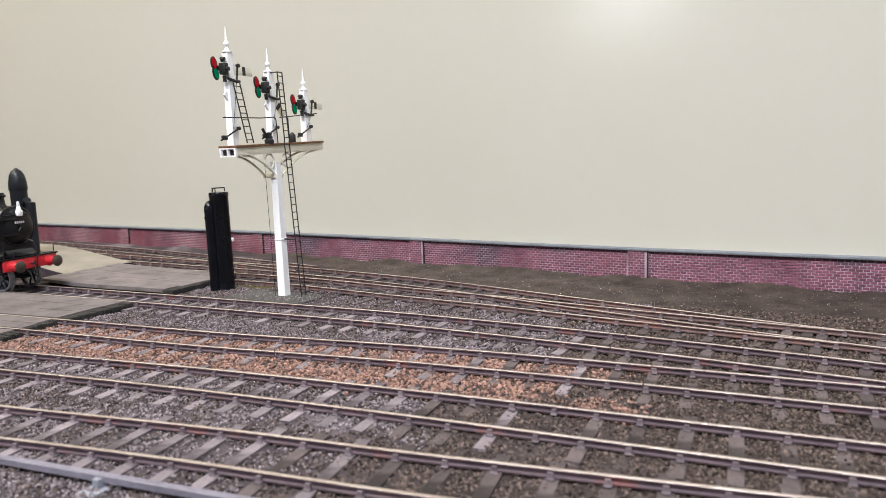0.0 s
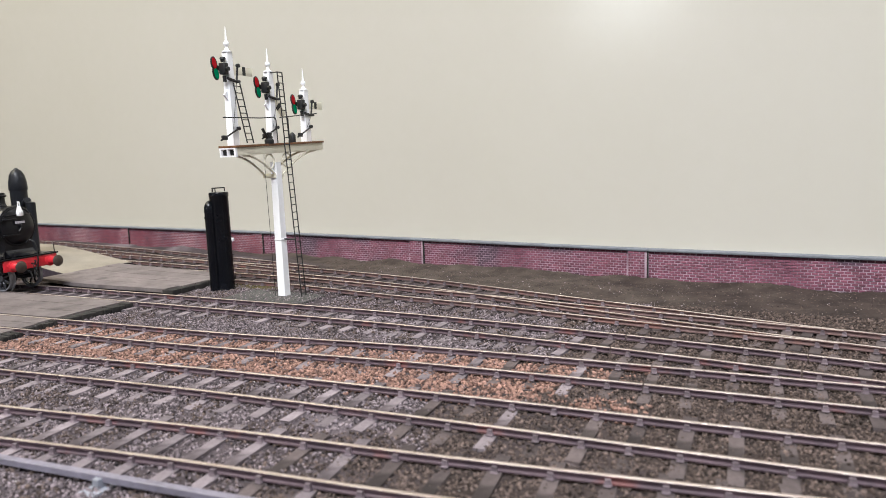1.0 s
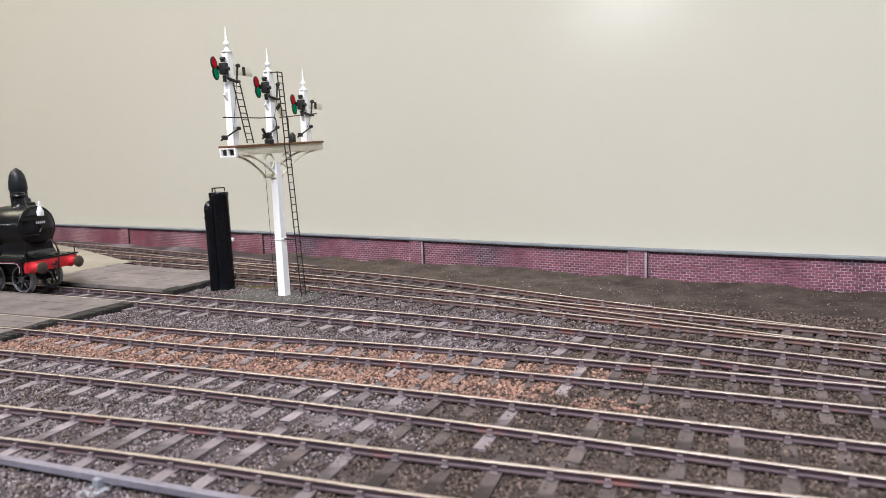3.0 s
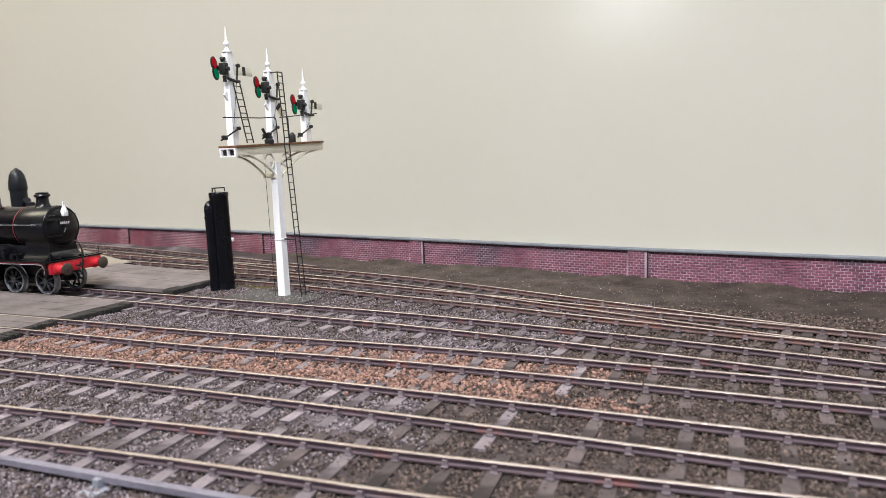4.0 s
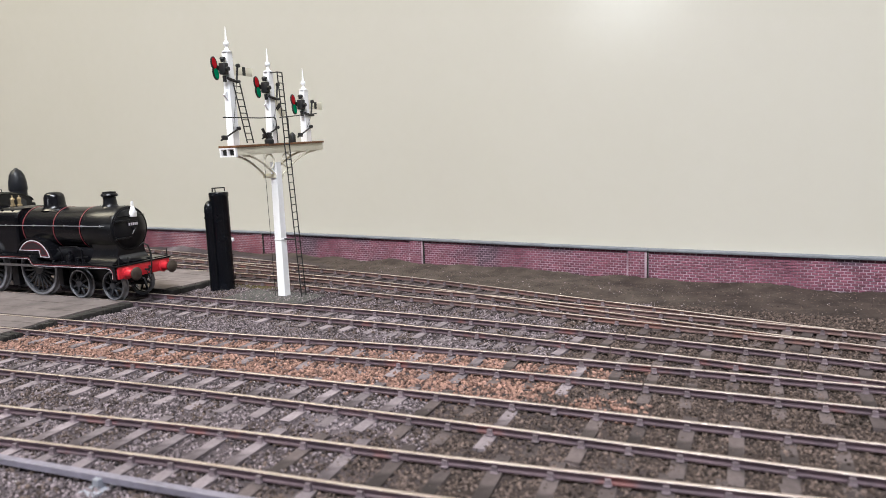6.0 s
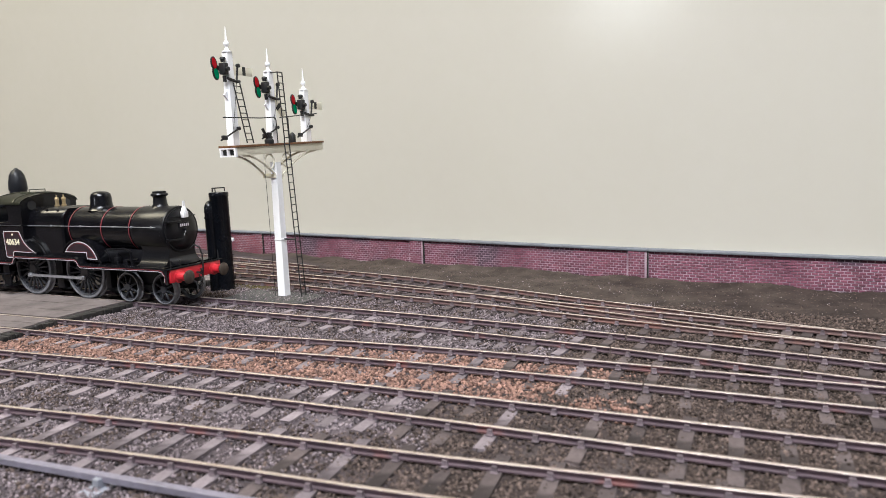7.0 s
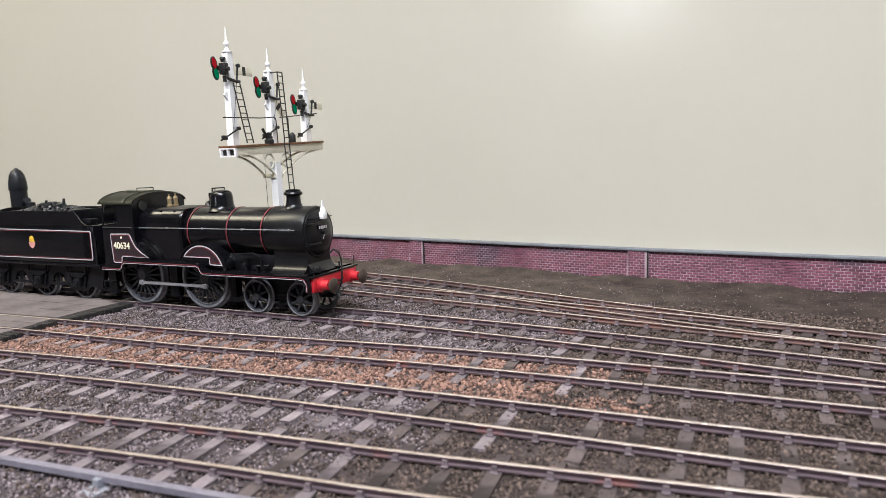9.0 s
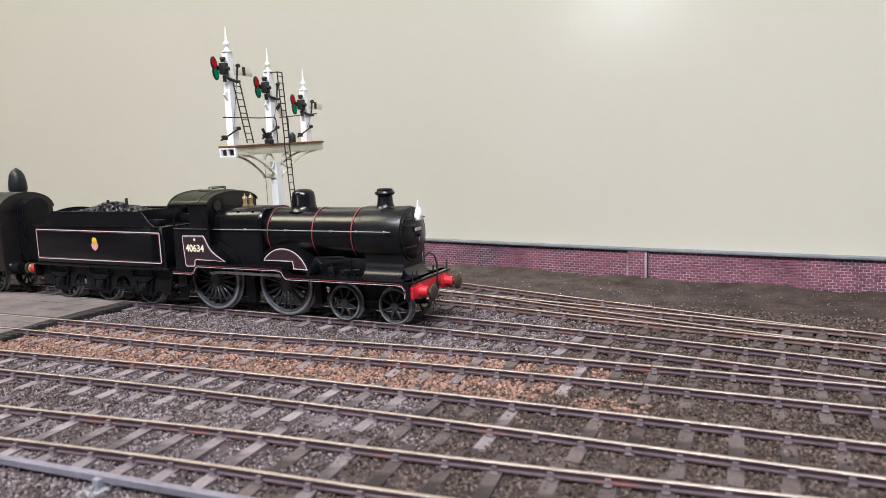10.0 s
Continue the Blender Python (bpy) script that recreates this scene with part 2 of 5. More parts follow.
GLASS = mat("dark_window_glass", (0.02, 0.022, 0.025), (0.03, 0.03, 0.03), 0.08, scale=100, bump=0)
PANEL = bpy.data.materials.new("lit_diffuser")
PANEL.use_nodes = True
PANEL.node_tree.nodes["Principled BSDF"].inputs["Emission Color"].default_value = (0.96, 0.97, 1, 1)
PANEL.node_tree.nodes["Principled BSDF"].inputs["Emission Strength"].default_value = 4.0


# ---- builders, in millimetres ----
def part(name, bm, material, parent=None, label="", smooth=True, seam=35):
    me = bpy.data.meshes.new(name)
    bmesh.ops.recalc_face_normals(bm, faces=bm.faces)
    bm.transform(Matrix.Scale(U, 4))
    bm.to_mesh(me)
    bm.free()
    for k in material if isinstance(material, (list, tuple)) else [material]:
        me.materials.append(k)
    if smooth:
        me.shade_smooth()
        me.set_sharp_from_angle(angle=radians(seam))
    ob = new(name, me)
    ob.parent = parent
    if label:
        tagged(ob, label)
    return ob


def thing(name, label, category, m=None, group="", kind=""):
    ob = new(name)
    ob.empty_display_size = 0.01
    ob.matrix_basis = m or Matrix()
    return tagged(ob, label, category, group, kind)


def at(x, y, z, rx=0, ry=0, rz=0):
    return pose(x * U, y * U, z * U, rx, ry, rz)


def mm(x, y, z, rx=0, ry=0, rz=0):
    return pose(x, y, z, rx, ry, rz)


def box(bm, x0, x1, y0, y1, z0, z1, bevel=0.0, m=None):
    g = bmesh.ops.create_cube(bm, size=1)
    vs = g["verts"]
    for v in vs:
        v.co = Vector(((x0 + x1) / 2 + v.co.x * (x1 - x0), (y0 + y1) / 2 + v.co.y * (y1 - y0), (z0 + z1) / 2 + v.co.z * (z1 - z0)))
    if m:
        bmesh.ops.transform(bm, matrix=m, verts=vs)
    if bevel:
        es = list({e for v in vs for e in v.link_edges})
        bmesh.ops.bevel(bm, geom=es, offset=bevel, segments=2, affect="EDGES", profile=0.5)
    return bm


def lathe(bm, prof, m=None, n=24, a0=0.0, a1=360.0):
    """Turns (radius, height) pairs about z."""
    full = a1 - a0 >= 359.9
    k = n if full else n + 1
    rings = []
    for r, h in prof:
        if r < 1e-6:
            rings.append([bm.verts.new((0, 0, h))])
        else:
            rings.append([bm.verts.new((r * math.cos(radians(a0 + (a1 - a0) * i / n)), r * math.sin(radians(a0 + (a1 - a0) * i / n)), h)) for i in range(k)])
    for a, b in zip(rings, rings[1:]):
        for i in range(n):
            j = (i + 1) % k
            q = [a[i % len(a)], a[j % len(a)], b[j % len(b)], b[i % len(b)]]
            q = list(dict.fromkeys(q))
            if len(q) > 2:
                bm.faces.new(q)
    if m:
        bmesh.ops.transform(bm, matrix=m, verts=[v for r in rings for v in r])
    return bm


def cyl(bm, p, q, r, r2=None, n=12):
    """A closed rod from p to q."""
    p, q = Vector(p), Vector(q)
    d = q - p
    m = Matrix.Translation(p) @ d.to_track_quat("Z", "Y").to_matrix().to_4x4()
    return lathe(bm, [(0, 0), (r, 0), (r if r2 is None else r2, d.length), (0, d.length)], m, n)


def pipe(bm, pts, r, n=8):
    for p, q in zip(pts, pts[1:]):
        cyl(bm, p, q, r, n=n)
    for p in pts[1:-1]:
        g = bmesh.ops.create_icosphere(bm, subdivisions=1, radius=r)
        bmesh.ops.translate(bm, vec=p, verts=g["verts"])
    return bm


def slab(bm, outline, y0, y1):
    """A plate: an (x, z) outline, thick from y0 to y1."""
    a = [bm.verts.new((x, y0, z)) for x, z in outline]
    b = [bm.verts.new((x, y1, z)) for x, z in outline]
    bm.faces.new(a)
    bm.faces.new(b[::-1])
    for i in range(len(a)):
        j = (i + 1) % len(a)
        bm.faces.new((a[i], b[i], b[j], a[j]))
    return bm


def band(bm, outline, y, w, d=0.12):
    """A thin raised line of width w along a closed (x, z) outline, on the face y towards -y."""
    n = len(outline)
    c = Vector((sum(p[0] for p in outline) / n, sum(p[1] for p in outline) / n))
    area = sum(outline[i][0] * outline[(i + 1) % n][1] - outline[(i + 1) % n][0] * outline[i][1] for i in range(n))
    sg = 1 if area > 0 else -1
    inner = []
    for i in range(n):
        p0, p, p1 = Vector(outline[i - 1]), Vector(outline[i]), Vector(outline[(i + 1) % n])
        d0, d1 = (p - p0).normalized(), (p1 - p).normalized()
        n0, n1 = Vector((-d0.y, d0.x)) * sg, Vector((-d1.y, d1.x)) * sg
        b = n0 + n1
        inner.append(p + b * (w / max(0.5, b.dot(n0) if b.length else 1)) if b.length > 0.1 else p + n0 * w)
    o = [bm.verts.new((x, y - d, z)) for x, z in outline]
    k = [bm.verts.new((p.x, y - d, p.y)) for p in inner]
    o2 = [bm.verts.new((x, y + 0.05, z)) for x, z in outline]
    for i in range(n):
        j = (i + 1) % n
        bm.faces.new((o[i], o[j], k[j], k[i]))
        bm.faces.new((o[i], o[j], o2[j], o2[i]))
    return bm


def curve_y(pts):
    """A smooth function through (x, y) points."""
    xs, ys = np.array([p[0] for p in pts], float), np.array([p[1] for p in pts], float)
    sl = np.gradient(ys, xs)

    def f(x):
        i = int(np.clip(np.searchsorted(xs, x) - 1, 0, len(xs) - 2))
        h = xs[i + 1] - xs[i]
        t = (x - xs[i]) / h
        if t < 0 or t > 1:
            k = 0 if t < 0 else len(xs) - 1
            return ys[k] + sl[k] * (x - xs[k])
        return (2 * t**3 - 3 * t**2 + 1) * ys[i] + (t**3 - 2 * t**2 + t) * h * sl[i] + (-2 * t**3 + 3 * t**2) * ys[i + 1] + (t**3 - t**2) * h * sl[i + 1]

    return f


TRACK_A = curve_y([(-600, -32), (-400, -19.5), (-277, -10.5), (-223, -6.2), (-180, -2.6), (-140, -1.5), (-90, -0.9), (-30, -0.6), (45, -0.6), (125, -5.6), (212, -15.5), (300, -29)])
TRACK_B = curve_y([(-300, -68), (-86, -55), (2, -50), (70, -43.2), (209, -38), (300, -37)])
TRACK_C = curve_y([(-260, -112), (-56, -95.3), (26, -87.3), (93, -83), (206, -78.5), (300, -75)])
TRACK_D = curve_y([(-200, -160), (4, -132), (63, -124), (113, -119), (188, -110), (300, -97)])
TRACK_E = curve_y([(-420, 116), (-216, 98), (-150, 93.5), (-92, 89.5), (-47, 83.5), (6, 74.5), (53, 63), (106, 48), (150, 36), (190, 25.5), (218, 19.5), (300, -4)])
TRACK_F = curve_y([(-250, 62), (-82, 59.5), (-42, 57), (25, 47.5), (69, 42), (115, 34.5), (172, 26), (218, 19.3), (300, -4)])


# ---- the room and the wall behind the layout ----
WALL_LINE = [(-900, 196), (-438, 176), (-300, 165), (-148, 152), (-10, 136), (126, 119.5), (280, 108), (700, 84), (1900, 10)]
WALL_Y = curve_y(WALL_LINE)


def room():
    bm = bmesh.new()
    xs = [-3200, -2000, -900] + [x for x in range(-850, 900, 50)] + [1300, 1900]
    f, b = [], []
    for x in xs:
        y = WALL_Y(x) + 4.2
        f.append((bm.verts.new((x, y, -900)), bm.verts.new((x, y, 1750))))
        b.append((bm.verts.new((x, y + 60, -900)), bm.verts.new((x, y + 60, 1750))))
    for i in range(len(xs) - 1):
        bm.faces.new((f[i][0], f[i + 1][0], f[i + 1][1], f[i][1]))
        bm.faces.new((b[i][0], b[i][1], b[i + 1][1], b[i + 1][0]))
        bm.faces.new((f[i][1], f[i + 1][1], b[i + 1][1], b[i][1]))
        bm.faces.new((f[i][0], b[i][0], b[i + 1][0], f[i + 1][0]))
    tagged(part("wall_north", bm, WALLPAINT), "smooth beige painted room wall with a soft sheen", "wall", kind="structure")
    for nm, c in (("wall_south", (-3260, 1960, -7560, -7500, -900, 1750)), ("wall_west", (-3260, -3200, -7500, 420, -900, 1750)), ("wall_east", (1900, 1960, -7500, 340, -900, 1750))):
        tagged(part(nm, box(bmesh.new(), *c), DIMWALL, smooth=False), "unseen plain room wall, kept dark to limit reflections", "wall", kind="structure")
    tagged(part("ceiling", box(bmesh.new(), -3260, 1960, -7560, 420, 1752, 1810), CEILPAINT, smooth=False), "plain white painted ceiling", "ceiling", kind="structure")
    tagged(part("floor", box(bmesh.new(), -3260, 1960, -7560, 420, -960, -902), FLOORGREY, smooth=False), "unseen plain floor, kept pale to bounce light upward", "floor", kind="structure")
    # Unseen fixtures, hung low so their glow also brightens the ceiling.
    for x, y in ((440, -900), (-950, -500), (-2200, -5300)):
        t = thing("ceiling_light", "assumed unseen flat rectangular white ceiling light hanging on rods, switched on", "ceiling light", at(x, y, 1360), "ceiling lights")
        bm = bmesh.new()
        for q in ((-570, 570, -270, -255), (-570, 570, 255, 270), (-570, -555, -255, 255), (555, 570, -255, 255)):
            box(bm, *q, -55, 0)
        part("frame", bm, WHITE, t, smooth=False)
        for rx, ry in ((-562, -262), (562, -262), (-562, 262), (562, 262)):
            part("rod", cyl(bmesh.new(), (rx, ry, -2), (rx, ry, 392), 5, n=8), WHITE, t)
        part("diffuser", box(bmesh.new(), -555, 555, -255, 255, -30, -22), PANEL, t, "glowing white diffuser", smooth=False)


room()


# ---- the layout's ground ----
def hill(x, y):
    v = Vector((x * 0.05, y * 0.05, 0.3))
    n = noise.noise(v) * 0.3 + noise.noise(v * 4.1) * 0.3 + noise.noise(v * 9.0) * 0.38 + noise.noise(v * 21.0) * 0.3
    gap = WALL_Y(x) - y
    if gap < 9:
        n += (1 - max(gap, 0) / 9) ** 2 * (1.3 + 2.6 * noise.noise(Vector((x * 0.045, 3.1, 0.7))))
    return -2.98 + n


def ground():
    xs = [-900, -700, -550, -450, -380, -330] + [-318, -306] + [x for x in np.arange(-300, -190, 2.0)] + [x for x in np.arange(-190, 262, 0.9)] + [x for x in np.arange(262, 305, 3.0)] + [340, 420, 560, 760, 900]
    ys = [-420, -330, -260, -215, -185] + [y for y in np.arange(-168, 64, 0.9)] + [y for y in np.arange(64, 180, 1.6)]
    verts, faces = [], []
    for y in ys:
        for x in xs:
            yy = min(y, WALL_Y(x) + 4.0)
            verts.append((x * U, yy * U, hill(x, yy) * U))
    w = len(xs)
    for j in range(len(ys) - 1):
        for i in range(w - 1):
            a, b, c, d = j * w + i, j * w + i + 1, (j + 1) * w + i + 1, (j + 1) * w + i
            if verts[c][1] > verts[b][1] + 1e-6 or verts[d][1] > verts[a][1] + 1e-6:
                faces.append((a, b, c, d))
    me = bpy.data.meshes.new("ground")
    me.from_pydata(verts, [], faces)
    me.materials.append(GROUND)
    me.shade_smooth()
    tagged(new("ground", me), "grey-brown ash ground with dark bare earth by the wall", "ground", kind="structure")
    tagged(part("baseboard", box(bmesh.new(), -900, 900, -425, 80, -60, -5), PLANKEDGE, smooth=False), "plain timber board carrying the ash ground", "baseboard", kind="structure")


ground()


def brick_block(w):
    """A single brick's face: a shallow block w long, its front edges worn."""
    h, d, e = 1.05, 0.17, 0.07
    v = [(0, 0.02, 0), (w, 0.02, 0), (w, 0.02, h), (0, 0.02, h), (e, -d, e), (w - e, -d, e), (w - e, -d, h - e), (e, -d, h - e)]
    return v, [(4, 5, 6, 7), (0, 1, 5, 4), (1, 2, 6, 5), (2, 3, 7, 6), (3, 0, 4, 7)]


def brick_courses(t, ln, seed, singles):
    """Courses over a panel and its pilaster; those before singles are objects of their own."""
    rnd = random.Random(seed)
    w, row = 2.86, 1.33
    meshes = {}
    for key, length in (("full", w - 0.32), ("half", w / 2 - 0.32)):
        v, fc = brick_block(length)
        me = bpy.data.meshes.new("brick")
        me.from_pydata([(x * U, y * U, z * U) for x, y, z in v], [], fc)
        me.materials.append(BRICKFACE)
        meshes[key] = me
    verts, faces = [], []
    for r in range(11):
        z = -2.5 + r * row
        for x0, x1, y in ((0.4, ln - 10.0, 0.0), (ln - 9.9, ln - 0.5, -0.8)):
            x = x0
            if r % 2:
                x -= w / 2
            while x < x1 - w * 0.4:
                cut = x < x0 - 0.01 or x + w > x1 + 0.05
                px = max(x, x0) + 0.05
                m = at(px + rnd.uniform(-0.05, 0.05), y + rnd.uniform(-0.05, 0.03), z + rnd.uniform(-0.04, 0.04), 0, rnd.uniform(-0.8, 0.8), 0)
                if px < singles and y == 0.0:
                    o = new("brick", meshes["half" if cut else "full"])
                    o.parent, o.matrix_basis = t, m
                else:
                    v, fc = brick_block(w / 2 - 0.32 if cut else w - 0.32)
                    k = len(verts)
                    verts += [m @ Vector((a * U, b * U, c * U)) for a, b, c in v]
                    faces += [tuple(i + k for i in q) for q in fc]
                x += w
    me = bpy.data.meshes.new("brick_courses")
    me.from_pydata(verts, [], faces)
    me.materials.append(BRICKFACE)
    o = new("brick_courses", me)
    o.parent = t
    tagged(o, kind="stuff")


def brick_wall():
    ends = (-900, -560, -438, -300, -148, -10, 126, 280, 434, 900)
    for k, (x0, x1) in enumerate(zip(ends, ends[1:])):
        y0, y1 = WALL_Y(x0), WALL_Y(x1)
        ln = math.hypot(x1 - x0, y1 - y0)
        t = thing("boundary_wall", "low weathered red brick boundary wall with grey stone coping", "brick wall", at(x0, y0, 0, 0, 0, math.degrees(math.atan2(y1 - y0, x1 - x0))), "boundary wall panels")
        near = -200 < x0 < 300
        face = MORTAR if near else BRICK
        part("brick_panel", box(bmesh.new(), 0.3, ln - 0.3, 0, 3.0, -3.6, 12.2), face, t, smooth=False)
        part("brick_pilaster", box(bmesh.new(), ln - 10, ln - 0.4, -0.8, 0.02, -3.6, 12.2, 0.1), face, t, smooth=False)
        part("coping", box(bmesh.new(), 0.15, ln - 0.15, -1.4, 3.6, 12.2, 13.4, 0.25), COPING, t, "grey stone coping")
        part("panel_joint", box(bmesh.new(), ln - 0.42, ln + 0.28, -0.9, 2.0, -3.6, 12.1), PLANKEDGE, t, smooth=False)
        if near:
            brick_courses(t, ln, k, 76 if x0 == 126 else 0)


brick_wall()


# ---- track ----
def rail_mesh(f, x0, x1, off, gap=None):
    """A bullhead rail beside a centre line: rusty sides, worn top."""
    bm = bmesh.new()
    prof = [(-0.45, -2.0), (-0.45, -1.65), (-0.16, -1.45), (-0.16, -0.75), (-0.48, -0.5), (-0.48, -0.1), (-0.38, 0), (0.38, 0), (0.48, -0.1), (0.48, -0.5), (0.16, -0.75), (0.16, -1.45), (0.45, -1.65), (0.45, -2.0)]
    rows = []
    n = max(2, int((x1 - x0) / 4))
    for i in range(n + 1):
        x = x0 + (x1 - x0) * i / n
        s = (f(x + 0.5) - f(x - 0.5))
        nx, ny = -s / math.hypot(1, s), 1 / math.hypot(1, s)
        rows.append([bm.verts.new((x + nx * (off + u), f(x) + ny * (off + u), z)) for u, z in prof])
    for a, b in zip(rows, rows[1:]):
        for k in range(len(prof)):
            j = (k + 1) % len(prof)
            fc = bm.faces.new((a[k], a[j], b[j], b[k]))
            fc.material_index = 1 if k in (5, 6, 7) else 0
    bm.faces.new(rows[0])
    bm.faces.new(rows[-1][::-1])
    return bm


def chair_mesh():
    bm = bmesh.new()
    box(bm, -0.85, 0.85, -1.5, 1.5, -2.15, -1.8, 0.08)
    for s in (-1, 1):
        slab(bm, [(-0.7, -1.8), (0.7, -1.8), (0.58, -0.62), (-0.58, -0.62)], s * 0.46, s * 1.25)
    bm.transform(Matrix.Scale(U, 4))
    bmesh.ops.recalc_face_normals(bm, faces=bm.faces)
    me = bpy.data.meshes.new("chair")
    bm.to_mesh(me)
    bm.free()
    me.materials.append(CHAIR)
    return me


def sleeper_mesh(k, material):
    bm = bmesh.new()
    box(bm, -1.65, 1.65, -17, 17, -3.4, -2.12, 0.12)
    rnd = random.Random(k)
    for v in bm.verts:
        v.co += Vector((rnd.uniform(-0.12, 0.12), rnd.uniform(-0.25, 0.25), rnd.uniform(-0.06, 0.02)))
    bm.transform(Matrix.Scale(U, 4))
    bmesh.ops.recalc_face_normals(bm, faces=bm.faces)
    me = bpy.data.meshes.new("sleeper")
    bm.to_mesh(me)
    bm.free()
    me.materials.append(material)
    return me


CHAIR_ME, SLEEPER_ME = chair_mesh(), [sleeper_mesh(k, SLEEPER if k < 5 else OILYSLEEPER) for k in range(10)]


LAID = []


def track(name, label, f, x0, x1, spacing, skip=(), joints=(), rails=(-8.7, 8.7), sunk=(-0.45, -0.25, -0.1, 0.0), side=None, oily=105):
    t = thing(name, label, "railway track", None, "railway tracks")
    for off in rails:
        cuts = [x0] + [j for j in joints if x0 < j < x1] + [x1]
        for a, b in zip(cuts, cuts[1:]):
            part("rail", rail_mesh(f, a + 0.25, b - 0.25, off), [side or RAILSIDE, RAILTOP], t)
    rnd = random.Random(name)
    x = x0 + 3
    laid = []
    while x < x1 - 2:
        s = f(x + 0.5) - f(x - 0.5)
        a = math.degrees(math.atan(s))
        if not any(p < x < q for p, q in skip):
            o = new("sleeper", SLEEPER_ME[rnd.randrange(5) + (5 if x + rnd.uniform(-30, 30) > oily else 0)])
            o.parent, o.matrix_basis = t, at(x, f(x), rnd.choice(sunk) - (rnd.choice((-0.05, 0.0, 0.1, 0.25)) if x > 105 else 0) + rnd.uniform(-0.1, 0.04), rnd.uniform(-0.5, 0.5), 0, a + rnd.uniform(-1.2, 1.2))
            laid.append(x)
            for off in rails:
                c = new("chair", CHAIR_ME)
                c.parent, c.matrix_basis = t, at(x - s * off, f(x) + off, 0, 0, 0, a)
        x += spacing * rnd.uniform(0.96, 1.04)
    LAID.append((f, laid))
    return t


track("main_track", "straightish running line with rusty chaired rails on timber sleepers", TRACK_A, -420, 300, 10.9, joints=(-150, 137, 193))
track("loop_track", "running line in rust-brown ballast with worn rail tops", TRACK_B, -300, 300, 10.9, skip=((-200, -96),), joints=(30, 152))
track("siding_track", "siding with weathered sleepers in grey ash ballast", TRACK_C, -260, 300, 10.9, joints=(-20,), sunk=(-0.4, -0.15, 0.0, 0.05))
track("front_track", "front siding with pale sleepers and shiny rail tops", TRACK_D, -180, 300, 11.4, joints=(250,), sunk=(-0.1, 0.0, 0.1))
track("far_track", "far turnout route with rusty rails beside the brick wall", TRACK_E, -420, 300, 10.9, side=RAILRUST, oily=-600)
track("wall_track", "disused rusty line running close along the brick wall", curve_y([(-420, 151), (-278, 133), (-199, 120.5), (-120, 105), (-62, 92)]), -420, -66, 10.9, skip=((-110, -60),), side=RAILRUST, oily=-600)
track("turnout_track", "turnout route with rusty rails joining the far line", TRACK_F, -230, 205, 10.9, skip=((-230, -98),), side=RAILRUST, oily=-600)


# ---- ballast: loose stones ----
def on_sleeper(x, y, rng):
    """Whether a sleeper's swept top lies here; its ends are half buried."""
    for f, xs in LAID:
        dy = y - f(x)
        if abs(dy) < 17:
            i = int(np.searchsorted(xs, x))
            near = min(abs(x - xs[j]) for j in (max(i - 1, 0), min(i, len(xs) - 1)))
            return near < 1.6 and rng.random() < (0.85 if abs(dy) < 10 else 0.45) * (1 if x < 40 else 0.72)
    return False


def stones(name, label, places, material, rmin, rmax, seed, round_stones=False):
    rng = np.random.default_rng(seed)
    n = len(places)
    if round_stones:
        g = (1 + 5**0.5) / 2
        base = np.array([(-1, g, 0), (1, g, 0), (-1, -g, 0), (1, -g, 0), (0, -1, g), (0, 1, g), (0, -1, -g), (0, 1, -g), (g, 0, -1), (g, 0, 1), (-g, 0, -1), (-g, 0, 1)], float) / math.hypot(1, g)
        tri = np.array([(0, 11, 5), (0, 5, 1), (0, 1, 7), (0, 7, 10), (0, 10, 11), (1, 5, 9), (5, 11, 4), (11, 10, 2), (10, 7, 6), (7, 1, 8), (3, 9, 4), (3, 4, 2), (3, 2, 6), (3, 6, 8), (3, 8, 9), (4, 9, 5), (2, 4, 11), (6, 2, 10), (8, 6, 7), (9, 8, 1)])
    else:
        base = np.array([(1, 0, 0), (-1, 0, 0), (0, 1, 0), (0, -1, 0), (0, 0, 1), (0, 0, -1)], float)
        tri = np.array([(0, 2, 4), (2, 1, 4), (1, 3, 4), (3, 0, 4), (2, 0, 5), (1, 2, 5), (3, 1, 5), (0, 3, 5)])
    k = len(base)
    P = np.array(places)
    r = rng.uniform(rmin, rmax, (n, 1, 1)) * rng.uniform(0.6, 1.2, (n, k, 1))
    ang = rng.uniform(0, 6.28, n)
    tilt = rng.uniform(-0.8, 0.8, n)
    ca, sa, ct, st = np.cos(ang), np.sin(ang), np.cos(tilt), np.sin(tilt)
    R = np.zeros((n, 3, 3))
    R[:, 0, 0], R[:, 0, 1], R[:, 0, 2] = ca, -sa * ct, sa * st
    R[:, 1, 0], R[:, 1, 1], R[:, 1, 2] = sa, ca * ct, -ca * st
    R[:, 2, 1], R[:, 2, 2] = st, ct
    V = np.einsum("nij,nkj->nki", R, base[None] * r) + P[:, None, :]
    F = tri[None] + (np.arange(n) * k)[:, None, None]
    me = bpy.data.meshes.new(name)
    me.from_pydata((V.reshape(-1, 3) * U).tolist(), [], F.reshape(-1, 3).tolist())
    me.materials.append(material)
    return tagged(new(name, me), label, "ballast", kind="stuff")


